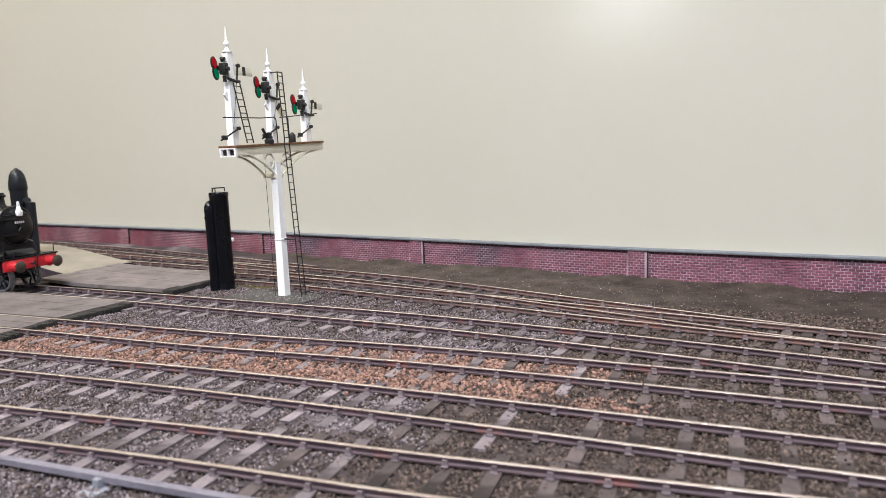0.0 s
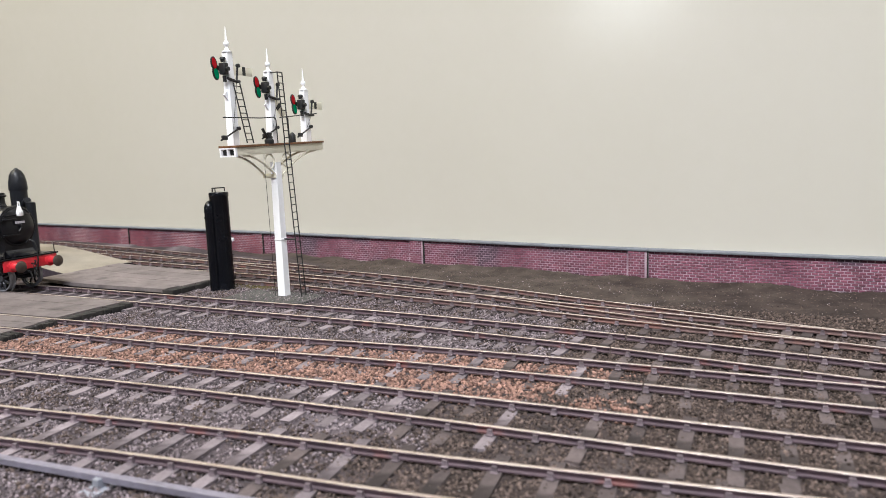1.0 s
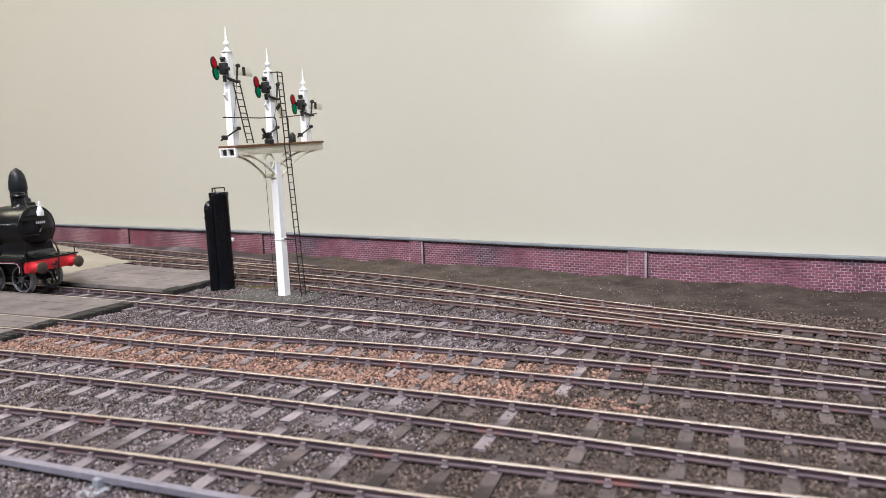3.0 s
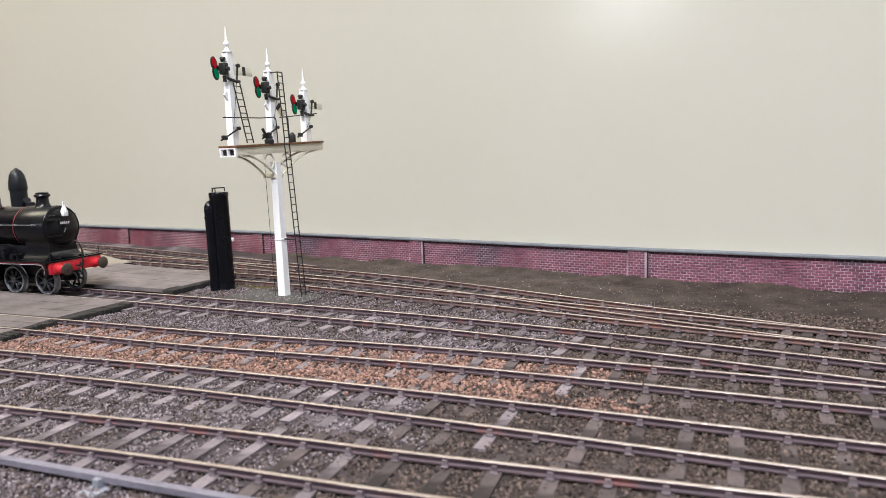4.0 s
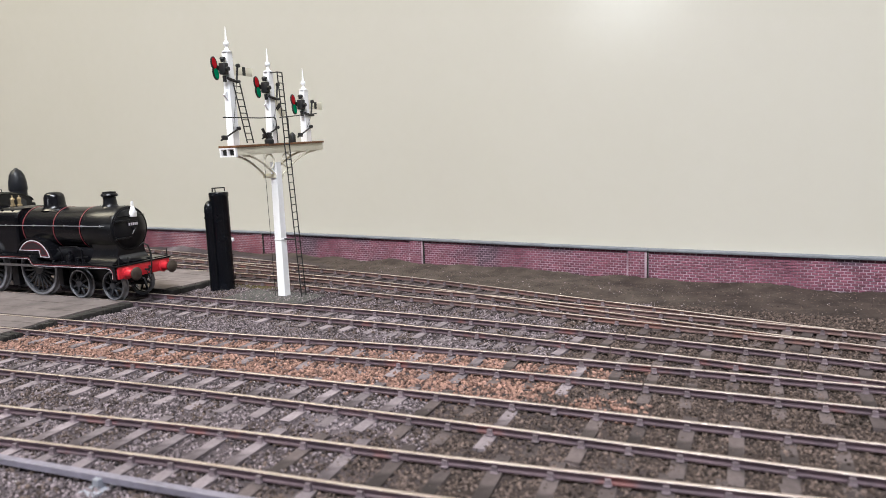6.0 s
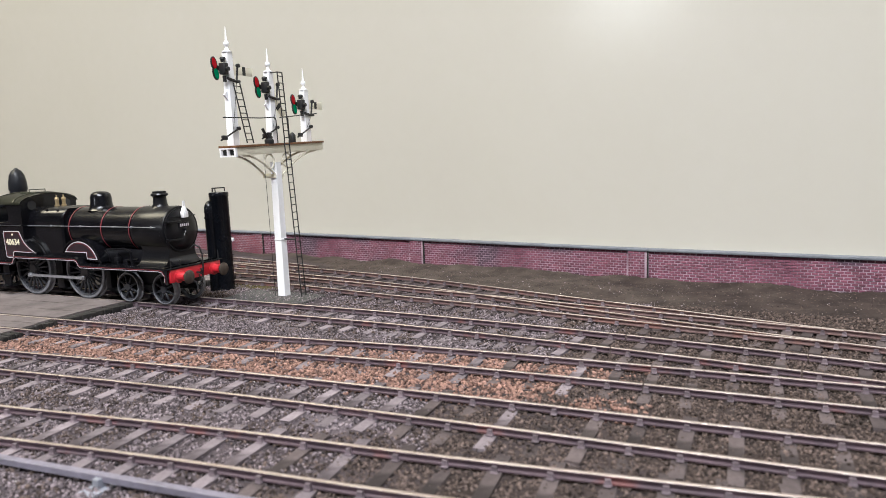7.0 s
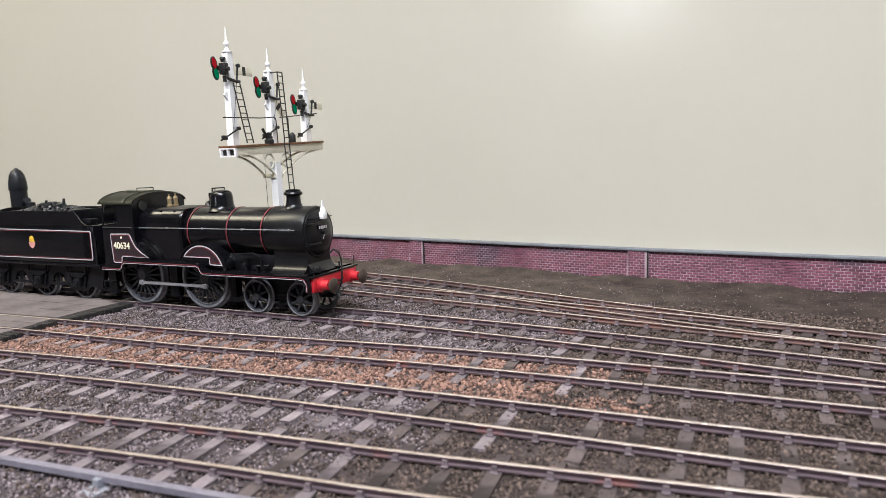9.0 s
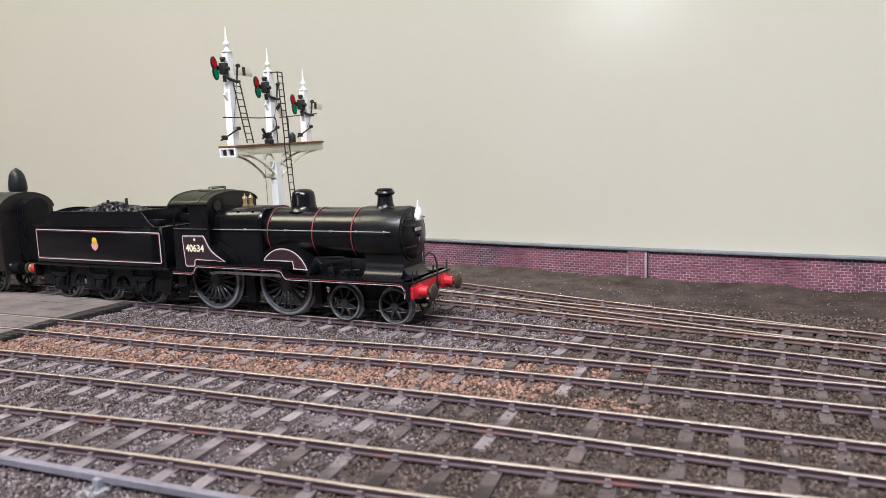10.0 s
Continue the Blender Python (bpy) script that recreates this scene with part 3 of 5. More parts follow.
def scatter():
    rng = np.random.default_rng(11)
    grey, rust, fine, brown, crumbs = [], [], [], [], []

    def loose(heap, x, y, reach, z):
        x, y = x + rng.uniform(-reach, reach), y + rng.uniform(-reach, reach)
        if not on_sleeper(x, y, rng):
            heap.append((x, y, z))

    for _ in range(90000):
        x, y = rng.uniform(-190, 262), rng.uniform(-165, 62)
        if x + 0.9 * y < -235 or (-60 < x < -6 and 14 < y < 44) or (x < -92 and y > TRACK_B(x) - 22):
            continue
        b = TRACK_B(x)
        c = TRACK_C(x)
        edge = noise.noise(Vector((x * 0.05, y * 0.05, 7))) * 10
        if on_sleeper(x, y, rng):
            continue
        z = hill(x, y) + rng.uniform(-0.1, 0.45)
        inner = c + 9 < y < b + 10 + edge * 0.3 and -96 < x < 138 + edge * 3 + rng.normal(0, 7)
        if inner and rng.random() < 0.96:
            rust.append((x, y, z))
            if rng.random() < 0.75:
                loose(rust, x, y, 2, z + rng.uniform(-0.1, 0.3))
        elif rng.random() < 0.85:
            patch = noise.noise(Vector((x * 0.035, y * 0.035, 2)))
            if x > 95 or patch > -0.2 or rng.random() < 0.6:
                if x + edge * 3 > 118 + y * 0.2:
                    brown.append((x, y, z))
                    for _ in range(3):
                        loose(crumbs, x, y, 3, z)
                    continue
                tint = noise.noise(Vector((x * 0.06, y * 0.06, 31)))
                (brown if tint + rng.uniform(-0.3, 0.3) > 0.06 else grey).append((x, y, z))
                for _ in range(2):
                    loose(fine, x, y, 3, z + 0.1)
    for _ in range(5000):
        x = rng.uniform(-260, 240)
        y = rng.uniform(20, 110)
        if y < TRACK_E(x) + 16:
            fine.append((x, y, hill(x, y) + 0.1))
    for _ in range(9000):
        x = rng.uniform(-80, 262)
        y = rng.uniform(TRACK_E(x) + 10, WALL_Y(x) - 0.5)
        crumbs.append((x, y, hill(x, y) + rng.uniform(-0.2, 0.05)))
    for _ in range(600):
        fine.append((rng.uniform(-60, -8), rng.uniform(15.5, 42.5), -1.62))
    for _ in range(700):
        x = rng.uniform(-60, 260)
        fine.append((x, rng.uniform(20, WALL_Y(x) - 2), -2.7))
    stones("ballast_grey", "loose grey ash and stone ballast between the rails", grey, BALLAST, 0.3, 0.62, 1, True)
    stones("ballast_rust", "loose rust-brown stone ballast in the loop line", rust, BALLASTRUST, 0.36, 0.7, 2, True)
    stones("ballast_brown", "loose oily brown ballast round the turnouts, weaker light in its colour", brown, BALLASTBROWN, 0.3, 0.6, 4, True)
    stones("earth_crumbs", "fine brown earth crumbs round the turnouts", crumbs, BALLASTBROWN, 0.18, 0.4, 8)
    pale = [(rng.uniform(-90, 240), rng.uniform(-150, 100)) for _ in range(700)]
    stones("pale_chips", "scattered pale stone chips on the ash", [(x, y, hill(x, y) + 0.15) for x, y in pale if not (-62 < x < -4 and 12 < y < 46)], CHIPS, 0.14, 0.36, 5)
    moss = [(rng.normal(-66, 7), rng.normal(47.5, 1.6)) for _ in range(500)]
    stones("moss", "dry olive moss beside the turnout rail", [(x, y, hill(x, y) + 0.1) for x, y in moss], MOSS, 0.4, 0.9, 6)
    stones("ballast_fines", "fine pale ash grains spread over the ground", fine, BALLAST, 0.2, 0.42, 3)


scatter()


# ---- boarded crossings and platform ramp ----
def planks(t, x0, x1, ya, yb, z, n, seed, tilt=0.0):
    """Lengthwise boards between two edge curves ya(x), yb(x)."""
    rnd = random.Random(seed)
    for i in range(n):
        u0, u1 = i / n, (i + 1) / n
        e = rnd.uniform(-2.5, 2.5)
        bm = bmesh.new()
        rows = []
        for k in range(7):
            x = x0 + (x1 + e - x0) * k / 6
            a = ya(x) + (yb(x) - ya(x)) * u0 + 0.18
            b = ya(x) + (yb(x) - ya(x)) * u1 - 0.18
            top = z + rnd.uniform(-0.05, 0.05)
            rows.append([bm.verts.new(p) for p in ((x, a, z - 2.0), (x, b, z - 2.0), (x, b, top), (x, a, top))])
        for p, q in zip(rows, rows[1:]):
            for j in range(4):
                bm.faces.new((p[j], p[(j + 1) % 4], q[(j + 1) % 4], q[j]))
        bm.faces.new(rows[0])
        bm.faces.new(rows[-1][::-1])
        part("plank", bm, PLANK, t, smooth=False)
    bm = bmesh.new()
    for k in range(9):
        y0, y1 = ya(x1) + (yb(x1) - ya(x1)) * k / 9, ya(x1) + (yb(x1) - ya(x1)) * (k + 1) / 9
        j = rnd.uniform(-0.6, 0.9)
        box(bm, x1 - 3, x1 + 4.2 + j, y0 + 0.1, y1 - 0.1, -3.4, z - 0.25 + rnd.uniform(-0.5, 0.1), 0.15)
    part("edge_timber", bm, PLANKEDGE, t, "dark broken edge timber")


def crossings():
    g = "boarded crossing panels"
    t = thing("board_crossing", "worn grey timber crossing boards between two running lines", "board crossing", None, g)
    planks(t, -230, -95, lambda x: TRACK_B(x) + 10.2, lambda x: TRACK_A(x) - 10.2, 0.1, 3, 1)
    t = thing("board_crossing", "worn grey timber crossing boards laid between the rails", "board crossing", None, g)
    planks(t, -230, -97, lambda x: TRACK_B(x) - 7.6, lambda x: TRACK_B(x) + 7.6, 0.0, 2, 2)
    t = thing("board_crossing", "narrow grey timber crossing boards beside the loop rail", "board crossing", None, g)
    planks(t, -230, -93, lambda x: TRACK_B(x) - 21, lambda x: TRACK_B(x) - 10.2, -0.1, 1, 3)
    t = thing("board_crossing", "wide grey timber crossing boards by the platform ramp", "board crossing", None, g)
    planks(t, -207, -99, lambda x: TRACK_A(x) + 18 + max(0, -168 - x) * 0.22, lambda x: 76 - (x + 198) * 0.12, 0.3, 5, 4)


crossings()


def ramp():
    t = thing("platform_ramp", "pale sandy platform end ramp, its brick side coloured as in shadow", "platform ramp")
    bm = bmesh.new()
    prof = [(-600, 10.5), (-330, 10.5), (-286, 10.1), (-272, 9.3), (-250, 6.6), (-226, 3.0), (-212, 0.9), (-204, 0.0)]
    rows = []
    for x, z in prof:
        rows.append([bm.verts.new((x, y, z - (0.4 if y in (38.0, 86.0) else 0))) for y in (38.0, 42.0, 60.0, 82.0, 86.0)] )
    for a, b in zip(rows, rows[1:]):
        for i in range(4):
            bm.faces.new((a[i], a[i + 1], b[i + 1], b[i]))
    part("ramp_top", bm, RAMPSAND, t, "pale sandy surface")
    bm = bmesh.new()
    out = [(x, z - 0.5) for x, z in prof] + [(-204, -3.5), (-600, -3.5)]
    slab(bm, out, 38.2, 40.0)
    slab(bm, out, 84.0, 85.8)
    part("brick_side", bm, SHADEBRICK, t, "purple brick side with shadow in its colour", smooth=False)


ramp()


# ---- water columns ----
def water_tank():
    t = thing("water_column", "tall black painted cylindrical water column with a side pipe", "water column", at(-79, 38.6, -3.2))
    part("drum", lathe(bmesh.new(), [(0, 0), (5.0, 0), (5.0, 1.2), (4.8, 1.4), (4.8, 49.5), (5.0, 49.8), (5.0, 51.4), (4.7, 52.0), (0, 52.3)], n=32), TANKBLACK, t)
    bm = bmesh.new()
    lathe(bm, [(0, 0), (2.6, 0), (2.6, 41.5), (2.75, 42), (2.5, 45), (1.4, 47.2), (0, 48)], mm(-2.6, -4.7, 0), n=20)
    part("side_pipe", bm, TANKBLACK, t)
    bm = bmesh.new()
    lathe(bm, [(2.6, 38.6), (3.0, 38.6), (3.0, 39.6), (2.6, 39.6)], mm(-2.6, -4.7, 0), n=20)
    part("pipe_collar", bm, TANKBLACK, t)
    bm = bmesh.new()
    pipe(bm, [(-1.2, -3, 52.3), (-1.2, -3, 54.2), (0, 4.6, 54.2), (0, 4.6, 52.3)], 0.32)
    pipe(bm, [(-1.2, -1, 54.2), (-1.2, -1, 52.3)], 0.28)
    part("top_handle", bm, IRON, t, "thin black wire handle")


def bullet_column():
    t = thing("water_column", "dark grey bullet-topped water column standing on the platform", "water column", at(-257, 48, 10.2))
    part("drum", lathe(bmesh.new(), [(0, 0), (5.2, 0), (5.0, 39.5), (5.1, 40.5)], n=28), DOMEGREY, t)
    part("bullet_cap", lathe(bmesh.new(), [(5.2, 40.5), (5.5, 41.5), (5.2, 46), (4.4, 50.2), (3.0, 52.8), (1.6, 53.8), (0.8, 54.6), (0, 54.8)], n=28), DOMEGREY, t)
    bm = bmesh.new()
    pipe(bm, [(5, 0, 32), (9.5, -1, 34)], 2.2, 14)
    lathe(bm, [(0, 2), (2.6, 2), (2.9, 34.5), (0, 35.5)], mm(10.5, 0, -2), n=16)
    part("side_pipe", bm, DOMEGREY, t)


water_tank()
bullet_column()


# ---- bracket signal ----
def signal():
    t = thing("bracket_signal", "white three-doll bracket semaphore signal with black iron ladders", "railway signal", at(-36, 31, -2.6))
    bz = 2.6

    def taper(bm, x, y, z0, z1, a, b):
        lathe(bm, [(a * 0.7071, z0), (b * 0.7071, z1)], mm(x, y, 0, 0, 0, 45), 4)
        lathe(bm, [(0, z1), (b * 0.7071, z1)], mm(x, y, 0, 0, 0, 45), 4)
        return bm

    part("base_plate", box(bmesh.new(), -24, 22, -16, 7, -0.8, 0.9, 0.2), BASEGREY, t, "dark grey base card")
    bm = taper(bmesh.new(), 2.5, -0.7, 0.4, 66, 4.2, 3.6)
    part("post", bm, WHITE, t, "white square timber post", smooth=False)
    part("post_collar", box(bmesh.new(), 0.3, 4.7, -2.9, 1.5, 28.2, 29.3, 0.3), WHITE, t)
    # deck across the tracks
    y0, y1, zd = -30, 36.5, 74.0
    lean_deck = mm(0, 0, zd, 1.8) @ mm(0, 0, -zd)
    bm = bmesh.new()
    box(bm, -5, 5, y0, y1, zd, zd + 1.0, 0.12)
    bm.transform(lean_deck)
    part("deck", bm, DECKBROWN, t, "brown timber deck")
    for x in (-3.6, 3.6):
        bm = box(bmesh.new(), x - 0.7, x + 0.7, y0 + 1.2, y1 - 0.4, zd - 3.6, zd, 0.1)
        bm.transform(lean_deck)
        part("beam", bm, SHADEWHITE, t, "white beam tinted with warm shade")
    bm = bmesh.new()
    for z in (zd - 4.0, zd - 0.6):
        box(bm, -4.6, 4.6, y0, y0 + 1.2, z, z + 0.6)
    for x in (-4.6, -0.5, 3.6):
        box(bm, x, x + 1.0, y0, y0 + 1.2, zd - 3.4, zd - 0.6)
    bm.transform(lean_deck)
    part("end_frame", bm, WHITE, t, "white end frame", smooth=False)
    part("end_board", box(bmesh.new(), -3.6, 3.6, y0 + 1.25, y0 + 1.5, zd - 4.2, zd - 1.4), IRON, t, smooth=False)
    bm = bmesh.new()
    for s in (-1, 1):
        for x in (-3.4, 3.4):
            far = 24 if s < 0 else 31
            pts = []
            for k in range(9):
                u = k / 8
                pts.append((x, s * (2.2 + (far - 2.2) * u), zd - 14.5 + 10.8 * math.sin(u * math.pi / 2) ** 0.9))
            pipe(bm, pts, 0.5, 6)
            for k in range(14 if x > 0 else 0):
                a0, a1 = k * 2 * math.pi / 14, (k + 1) * 2 * math.pi / 14
                cyl(bm, (x, s * 6.4 + 3.4 * math.cos(a0), zd - 7.3 + 3.4 * math.sin(a0)), (x, s * 6.4 + 3.4 * math.cos(a1), zd - 7.3 + 3.4 * math.sin(a1)), 0.35, n=6)
    bm.transform(lean_deck)
    part("bracket", bm, SHADEWHITE, t, "white curved iron brackets tinted with warm shade")
    part("post_cap", box(bmesh.new(), -4.0, 4.0, -3.2, 3.2, zd - 15.5, zd - 13.4, 0.4), SHADEWHITE, t)
    dolls = ((-25.6, 44.0, 1.0), (1.3, 36.9, 0.0), (28.2, 29.3, 0.0))
    for k, (y, h, _) in enumerate(dolls):
        z0 = zd + 1 + y * 0.031
        z1 = z0 + h - 3.4
        d = part("doll_post", taper(bmesh.new(), 0, y, z0 - 0.6, z1, 3.8, 3.1), WHITE, t, "white doll post", smooth=False)
        bm = bmesh.new()
        lathe(bm, [(0, z1), (2.1, z1), (2.1, z1 + 0.4), (1.1, z1 + 0.9), (0.55, z1 + 2.3), (1.15, z1 + 3.0), (1.3, z1 + 3.6), (1.1, z1 + 4.2), (0.6, z1 + 4.9), (0.5, z1 + 5.2), (0.12, z1 + 10.9), (0, z1 + 11.0)], mm(0, y, 0), n=16)
        part("finial", bm, WHITE, d, "white turned finial")
        za = z1 - 7.0
        # arm seen from behind: white with a black band
        bm = box(bmesh.new(), -2.6, -2.2, y + 2.2, y + 18.5, za - 1.9, za + 1.9, 0.08)
        drop = mm(0, y + 1, za, -48 if k == 1 else 0) @ mm(0, -y - 1, -za)
        bm.transform(drop)
        part("signal_arm", bm, SHADEWHITE, d, "white semaphore arm back tinted with warm shade")
        bm = box(bmesh.new(), -2.3, -2.1, y + 11.6, y + 13.6, za - 1.9, za + 1.9)
        bm.transform(drop)
        part("arm_band", bm, IRON, d, "black band", smooth=False)
        # spectacle plate
        bm = bmesh.new()

        def oval(cx, cz, ry, rz, x0, x1, n=18, a=0.0):
            r = []
            for xx in (x0, x1):
                r.append([bm.verts.new((xx, cx + ry * math.cos(2 * math.pi * i / n) * math.cos(a) - rz * math.sin(2 * math.pi * i / n) * math.sin(a), cz + ry * math.cos(2 * math.pi * i / n) * math.sin(a) + rz * math.sin(2 * math.pi * i / n) * math.cos(a))) for i in range(n)])
            bm.faces.new(r[0])
            bm.faces.new(r[1][::-1])
            for i in range(n):
                bm.faces.new((r[0][i], r[0][(i + 1) % n], r[1][(i + 1) % n], r[1][i]))

        lean = 0.2
        oval(y - 5.7, za + 1.9, 1.75, 3.0, -2.9, -2.3, a=lean)
        oval(y - 5.0, za - 2.2, 1.75, 3.0, -2.9, -2.3, a=lean)
        box(bm, -2.9, -2.3, y - 5.5, y + 3.0, za - 1.0, za + 1.2, 0.2)
        part("spectacle_frame", bm, IRON, d, "black iron spectacle frame")
        bm = bmesh.new()
        oval(y - 5.8, za + 2.0, 1.25, 2.35, -2.28, -2.15, a=lean)
        part("red_lens", bm, LENSRED, d, "red spectacle glass", seam=60)
        bm = bmesh.new()
        oval(y - 4.9, za - 2.4, 1.25, 2.35, -2.28, -2.15, a=lean)
        part("green_lens", bm, LENSGREEN, d, "green spectacle glass", seam=60)
        bm = bmesh.new()
        box(bm, -1.6, 2.0, y - 4.2, y - 1.7, za - 2.8, za + 2.2, 0.5)
        lathe(bm, [(1.0, 0), (1.0, 0.9), (1.4, 1.1), (1.2, 1.9), (0, 2.2)], mm(0.3, y - 3.3, za + 2.6), n=12)
        cyl(bm, (2.4, y - 3.3, za - 0.6), (3.4, y - 3.3, za - 0.6), 0.9)
        cyl(bm, (0.5, y - 3.3, za - 3.4), (0.5, y - 3.0, za - 6), 0.8)
        part("signal_lamp", bm, IRON, d, "black iron signal lamp")
        bm = bmesh.new()
        pipe(bm, [(2.2, y - 3, za - 4.6), (2.2, y + 2.4, za - 5.6), (2.2, y + 4.4, za - 5.4)], 0.65)
        pipe(bm, [(2.0, y + 2.6, za - 5.6), (2.0, y + 3.9, za + 1.4)], 0.45)
        lathe(bm, [(0, 0), (0.9, 0), (0.9, 1.2), (0, 1.2)], mm(1.6, y + 3.9, za + 1.4, 0, 90, 0), n=12)
        part("lamp_bracket", bm, IRON, d)
        # balance weight lever near the doll's foot
        bm = bmesh.new()
        zl = z0 + 7.5
        pipe(bm, [(2.6, y + 1.5, zl), (2.6, y - 10.5, zl - 5.4)], 0.38, 6)
        box(bm, 1.9, 3.3, y - 9.6, y - 6.8, zl - 5.2, zl - 3.2, 0.3)
        cyl(bm, (1.8, y + 1.2, zl), (3.2, y + 1.2, zl), 0.8, n=10)
        part("weight_lever", bm, IRON, d, "black balance weight lever")
        bm = bmesh.new()
        pipe(bm, [(2.6, y - 2.2, zl - 0.4), (2.4, y + 2.2, za - 5.4)], 0.12, 5)
        part("pull_wire", bm, IRON, d)
        if k < 2:
            bm = bmesh.new()
            box(bm, -0.4, 0.4, -1.5, 1.5, -1.5, 1.5, 0, mm(0, y - 1.9, z0 + 22 - k * 4, 45))
            part("side_plate", bm, WHITE, d, smooth=False)
    # handrails
    bm = bmesh.new()
    pipe(bm, [(5, -36, zd + 13.2), (5, -12, zd + 12.8), (5, -2, zd + 13.2), (5, -1, zd + 12), (5, -1, zd + 1)], 0.28, 6)
    pipe(bm, [(5, 2, zd + 13), (5, 20, zd + 14.2), (5, 32, zd + 15.0)], 0.28, 6)
    pipe(bm, [(5, 8, zd + 13), (5, 8, zd + 1)], 0.28, 6)
    bm.transform(lean_deck)
    part("handrail", bm, IRON, t, "thin black wire handrail")
    bm = bmesh.new()
    lathe(bm, [(0, 0), (2.2, 0), (2.2, 1.6), (1.2, 2.6), (1.6, 5), (0, 5.4)], mm(4, -6, zd + 1), n=12)
    pipe(bm, [(4, -10, zd + 8), (4, -7, zd + 3), (4, -4, zd + 4)], 0.7, 6)
    lathe(bm, [(0, 0), (1.6, 0), (1.6, 3.4), (0.8, 4.6), (0, 5)], mm(3, 13, zd + 1), n=12)
    bm.transform(lean_deck)
    part("pulley_wheels", bm, IRON, t, "black cranks and pulleys on the deck")

    def ladder(p, q, w, n, name="ladder"):
        bm = bmesh.new()
        p, q = Vector(p), Vector(q)
        for s in (-w / 2, w / 2):
            cyl(bm, p + Vector((0, s, 0)), q + Vector((0, s, 0)), 0.3, n=6)
        for i in range(n):
            c = p.lerp(q, (i + 0.5) / n)
            cyl(bm, c + Vector((0, -w / 2, 0)), c + Vector((0, w / 2, 0)), 0.22, n=5)
        part(name, bm, IRON, t, "black iron ladder")

    ladder((13.0, 0.9, 0.4), (7.6, 2.3, 76), 3.6, 21)
    ladder((7.6, 2.6, 76), (5.6, 2.8, 108), 3.5, 10)
    ladder((7, -22.5, zd + 1), (3.2, -24.5, zd + 27.5), 4.2, 9)
    bm = bmesh.new()
    pipe(bm, [(4.4, -0.4, 28.9), (11.4, -0.4, 28.9)], 0.4, 6)
    pipe(bm, [(1.2, 1.3, 108.2), (5.6, 1.0, 108.2), (5.6, 4.6, 108.2)], 0.28, 6)
    part("ladder_stay", bm, IRON, t)
    bm = bmesh.new()
    pipe(bm, [(-1, -4.6, zd - 4), (-1, -3.2, 0.6)], 0.13, 5)
    part("signal_wire", bm, IRON, t, "thin grey pull wire")


signal()


def ground_lamp():
    t = thing("point_lever", "small black lineside lever with a white lamp", "point lever", at(-170, 142, -2.8))
    bm = bmesh.new()
    box(bm, -1.6, 1.6, -1.4, 1.4, 0, 1.0, 0.2)
    lathe(bm, [(0.9, 1), (0.7, 6), (1.3, 8), (1.3, 10.5), (0, 11)], n=12)
    lathe(bm, [(0, 0), (1.2, 0), (1.2, 1.6), (0.6, 2.6), (0, 2.8)], mm(0.2, 0, 12.6), n=12)
    part("post", bm, IRON, t)
    part("lamp", box(bmesh.new(), -1.2, 3.2, -1.3, 1.0, 10.2, 12.6, 0.3), WHITE, t, "white lamp box")


ground_lamp()


def channel():
    """Painted square channel along the front siding, on small feet."""
    t = thing("point_rodding", "grey painted point rodding channel on small metal stools", "point rodding")
    bm = bmesh.new()
    f = lambda x: -146.4 + (x - 25) * 0.085
    rows = []
    for k in range(30):
        x = -120 + 240 * k / 29
        rows.append([bm.verts.new((x, f(x) + a, z)) for a, z in ((-0.9, -1.5), (-0.9, -0.1), (-0.7, 0.05), (0.7, 0.05), (0.9, -0.1), (0.9, -1.5))])
    for a, b in zip(rows, rows[1:]):
        for j in range(6):
            bm.faces.new((a[j], a[(j + 1) % 6], b[(j + 1) % 6], b[j]))
    bm.faces.new(rows[0])
    bm.faces.new(rows[-1][::-1])
    part("channel", bm, RODPURPLE, t)
    for x in (-60, 0, 56, 110):
        bm = box(bmesh.new(), x - 0.9, x + 0.9, f(x) - 2.0, f(x) + 1.3, -3.3, -0.5, 0.15)
        box(bm, x - 2.4, x + 2.4, f(x) - 4.5, f(x) + 2, -3.5, -2.6, 0.15)
        part("stool", bm, STOOL, t, "pale metal stool")


channel()


# ---- the train ----
SPOKES = {}


def spoke_mesh(r, hub, near, stout):
    key = (r, near)
    if key not in SPOKES:
        bm = cyl(bmesh.new(), (hub * 0.7, near * 0.55, 0), (r * 0.87, near * 0.3, 0), r * 0.047 * stout, r * 0.035 * stout, 6)
        bmesh.ops.recalc_face_normals(bm, faces=bm.faces)
        bm.transform(Matrix.Scale(U, 4))
        me = bpy.data.meshes.new("spoke")
        bm.to_mesh(me)
        bm.free()
        me.materials.append(WHEELGREY)
        me.shade_smooth()
        SPOKES[key] = me
    return SPOKES[key]


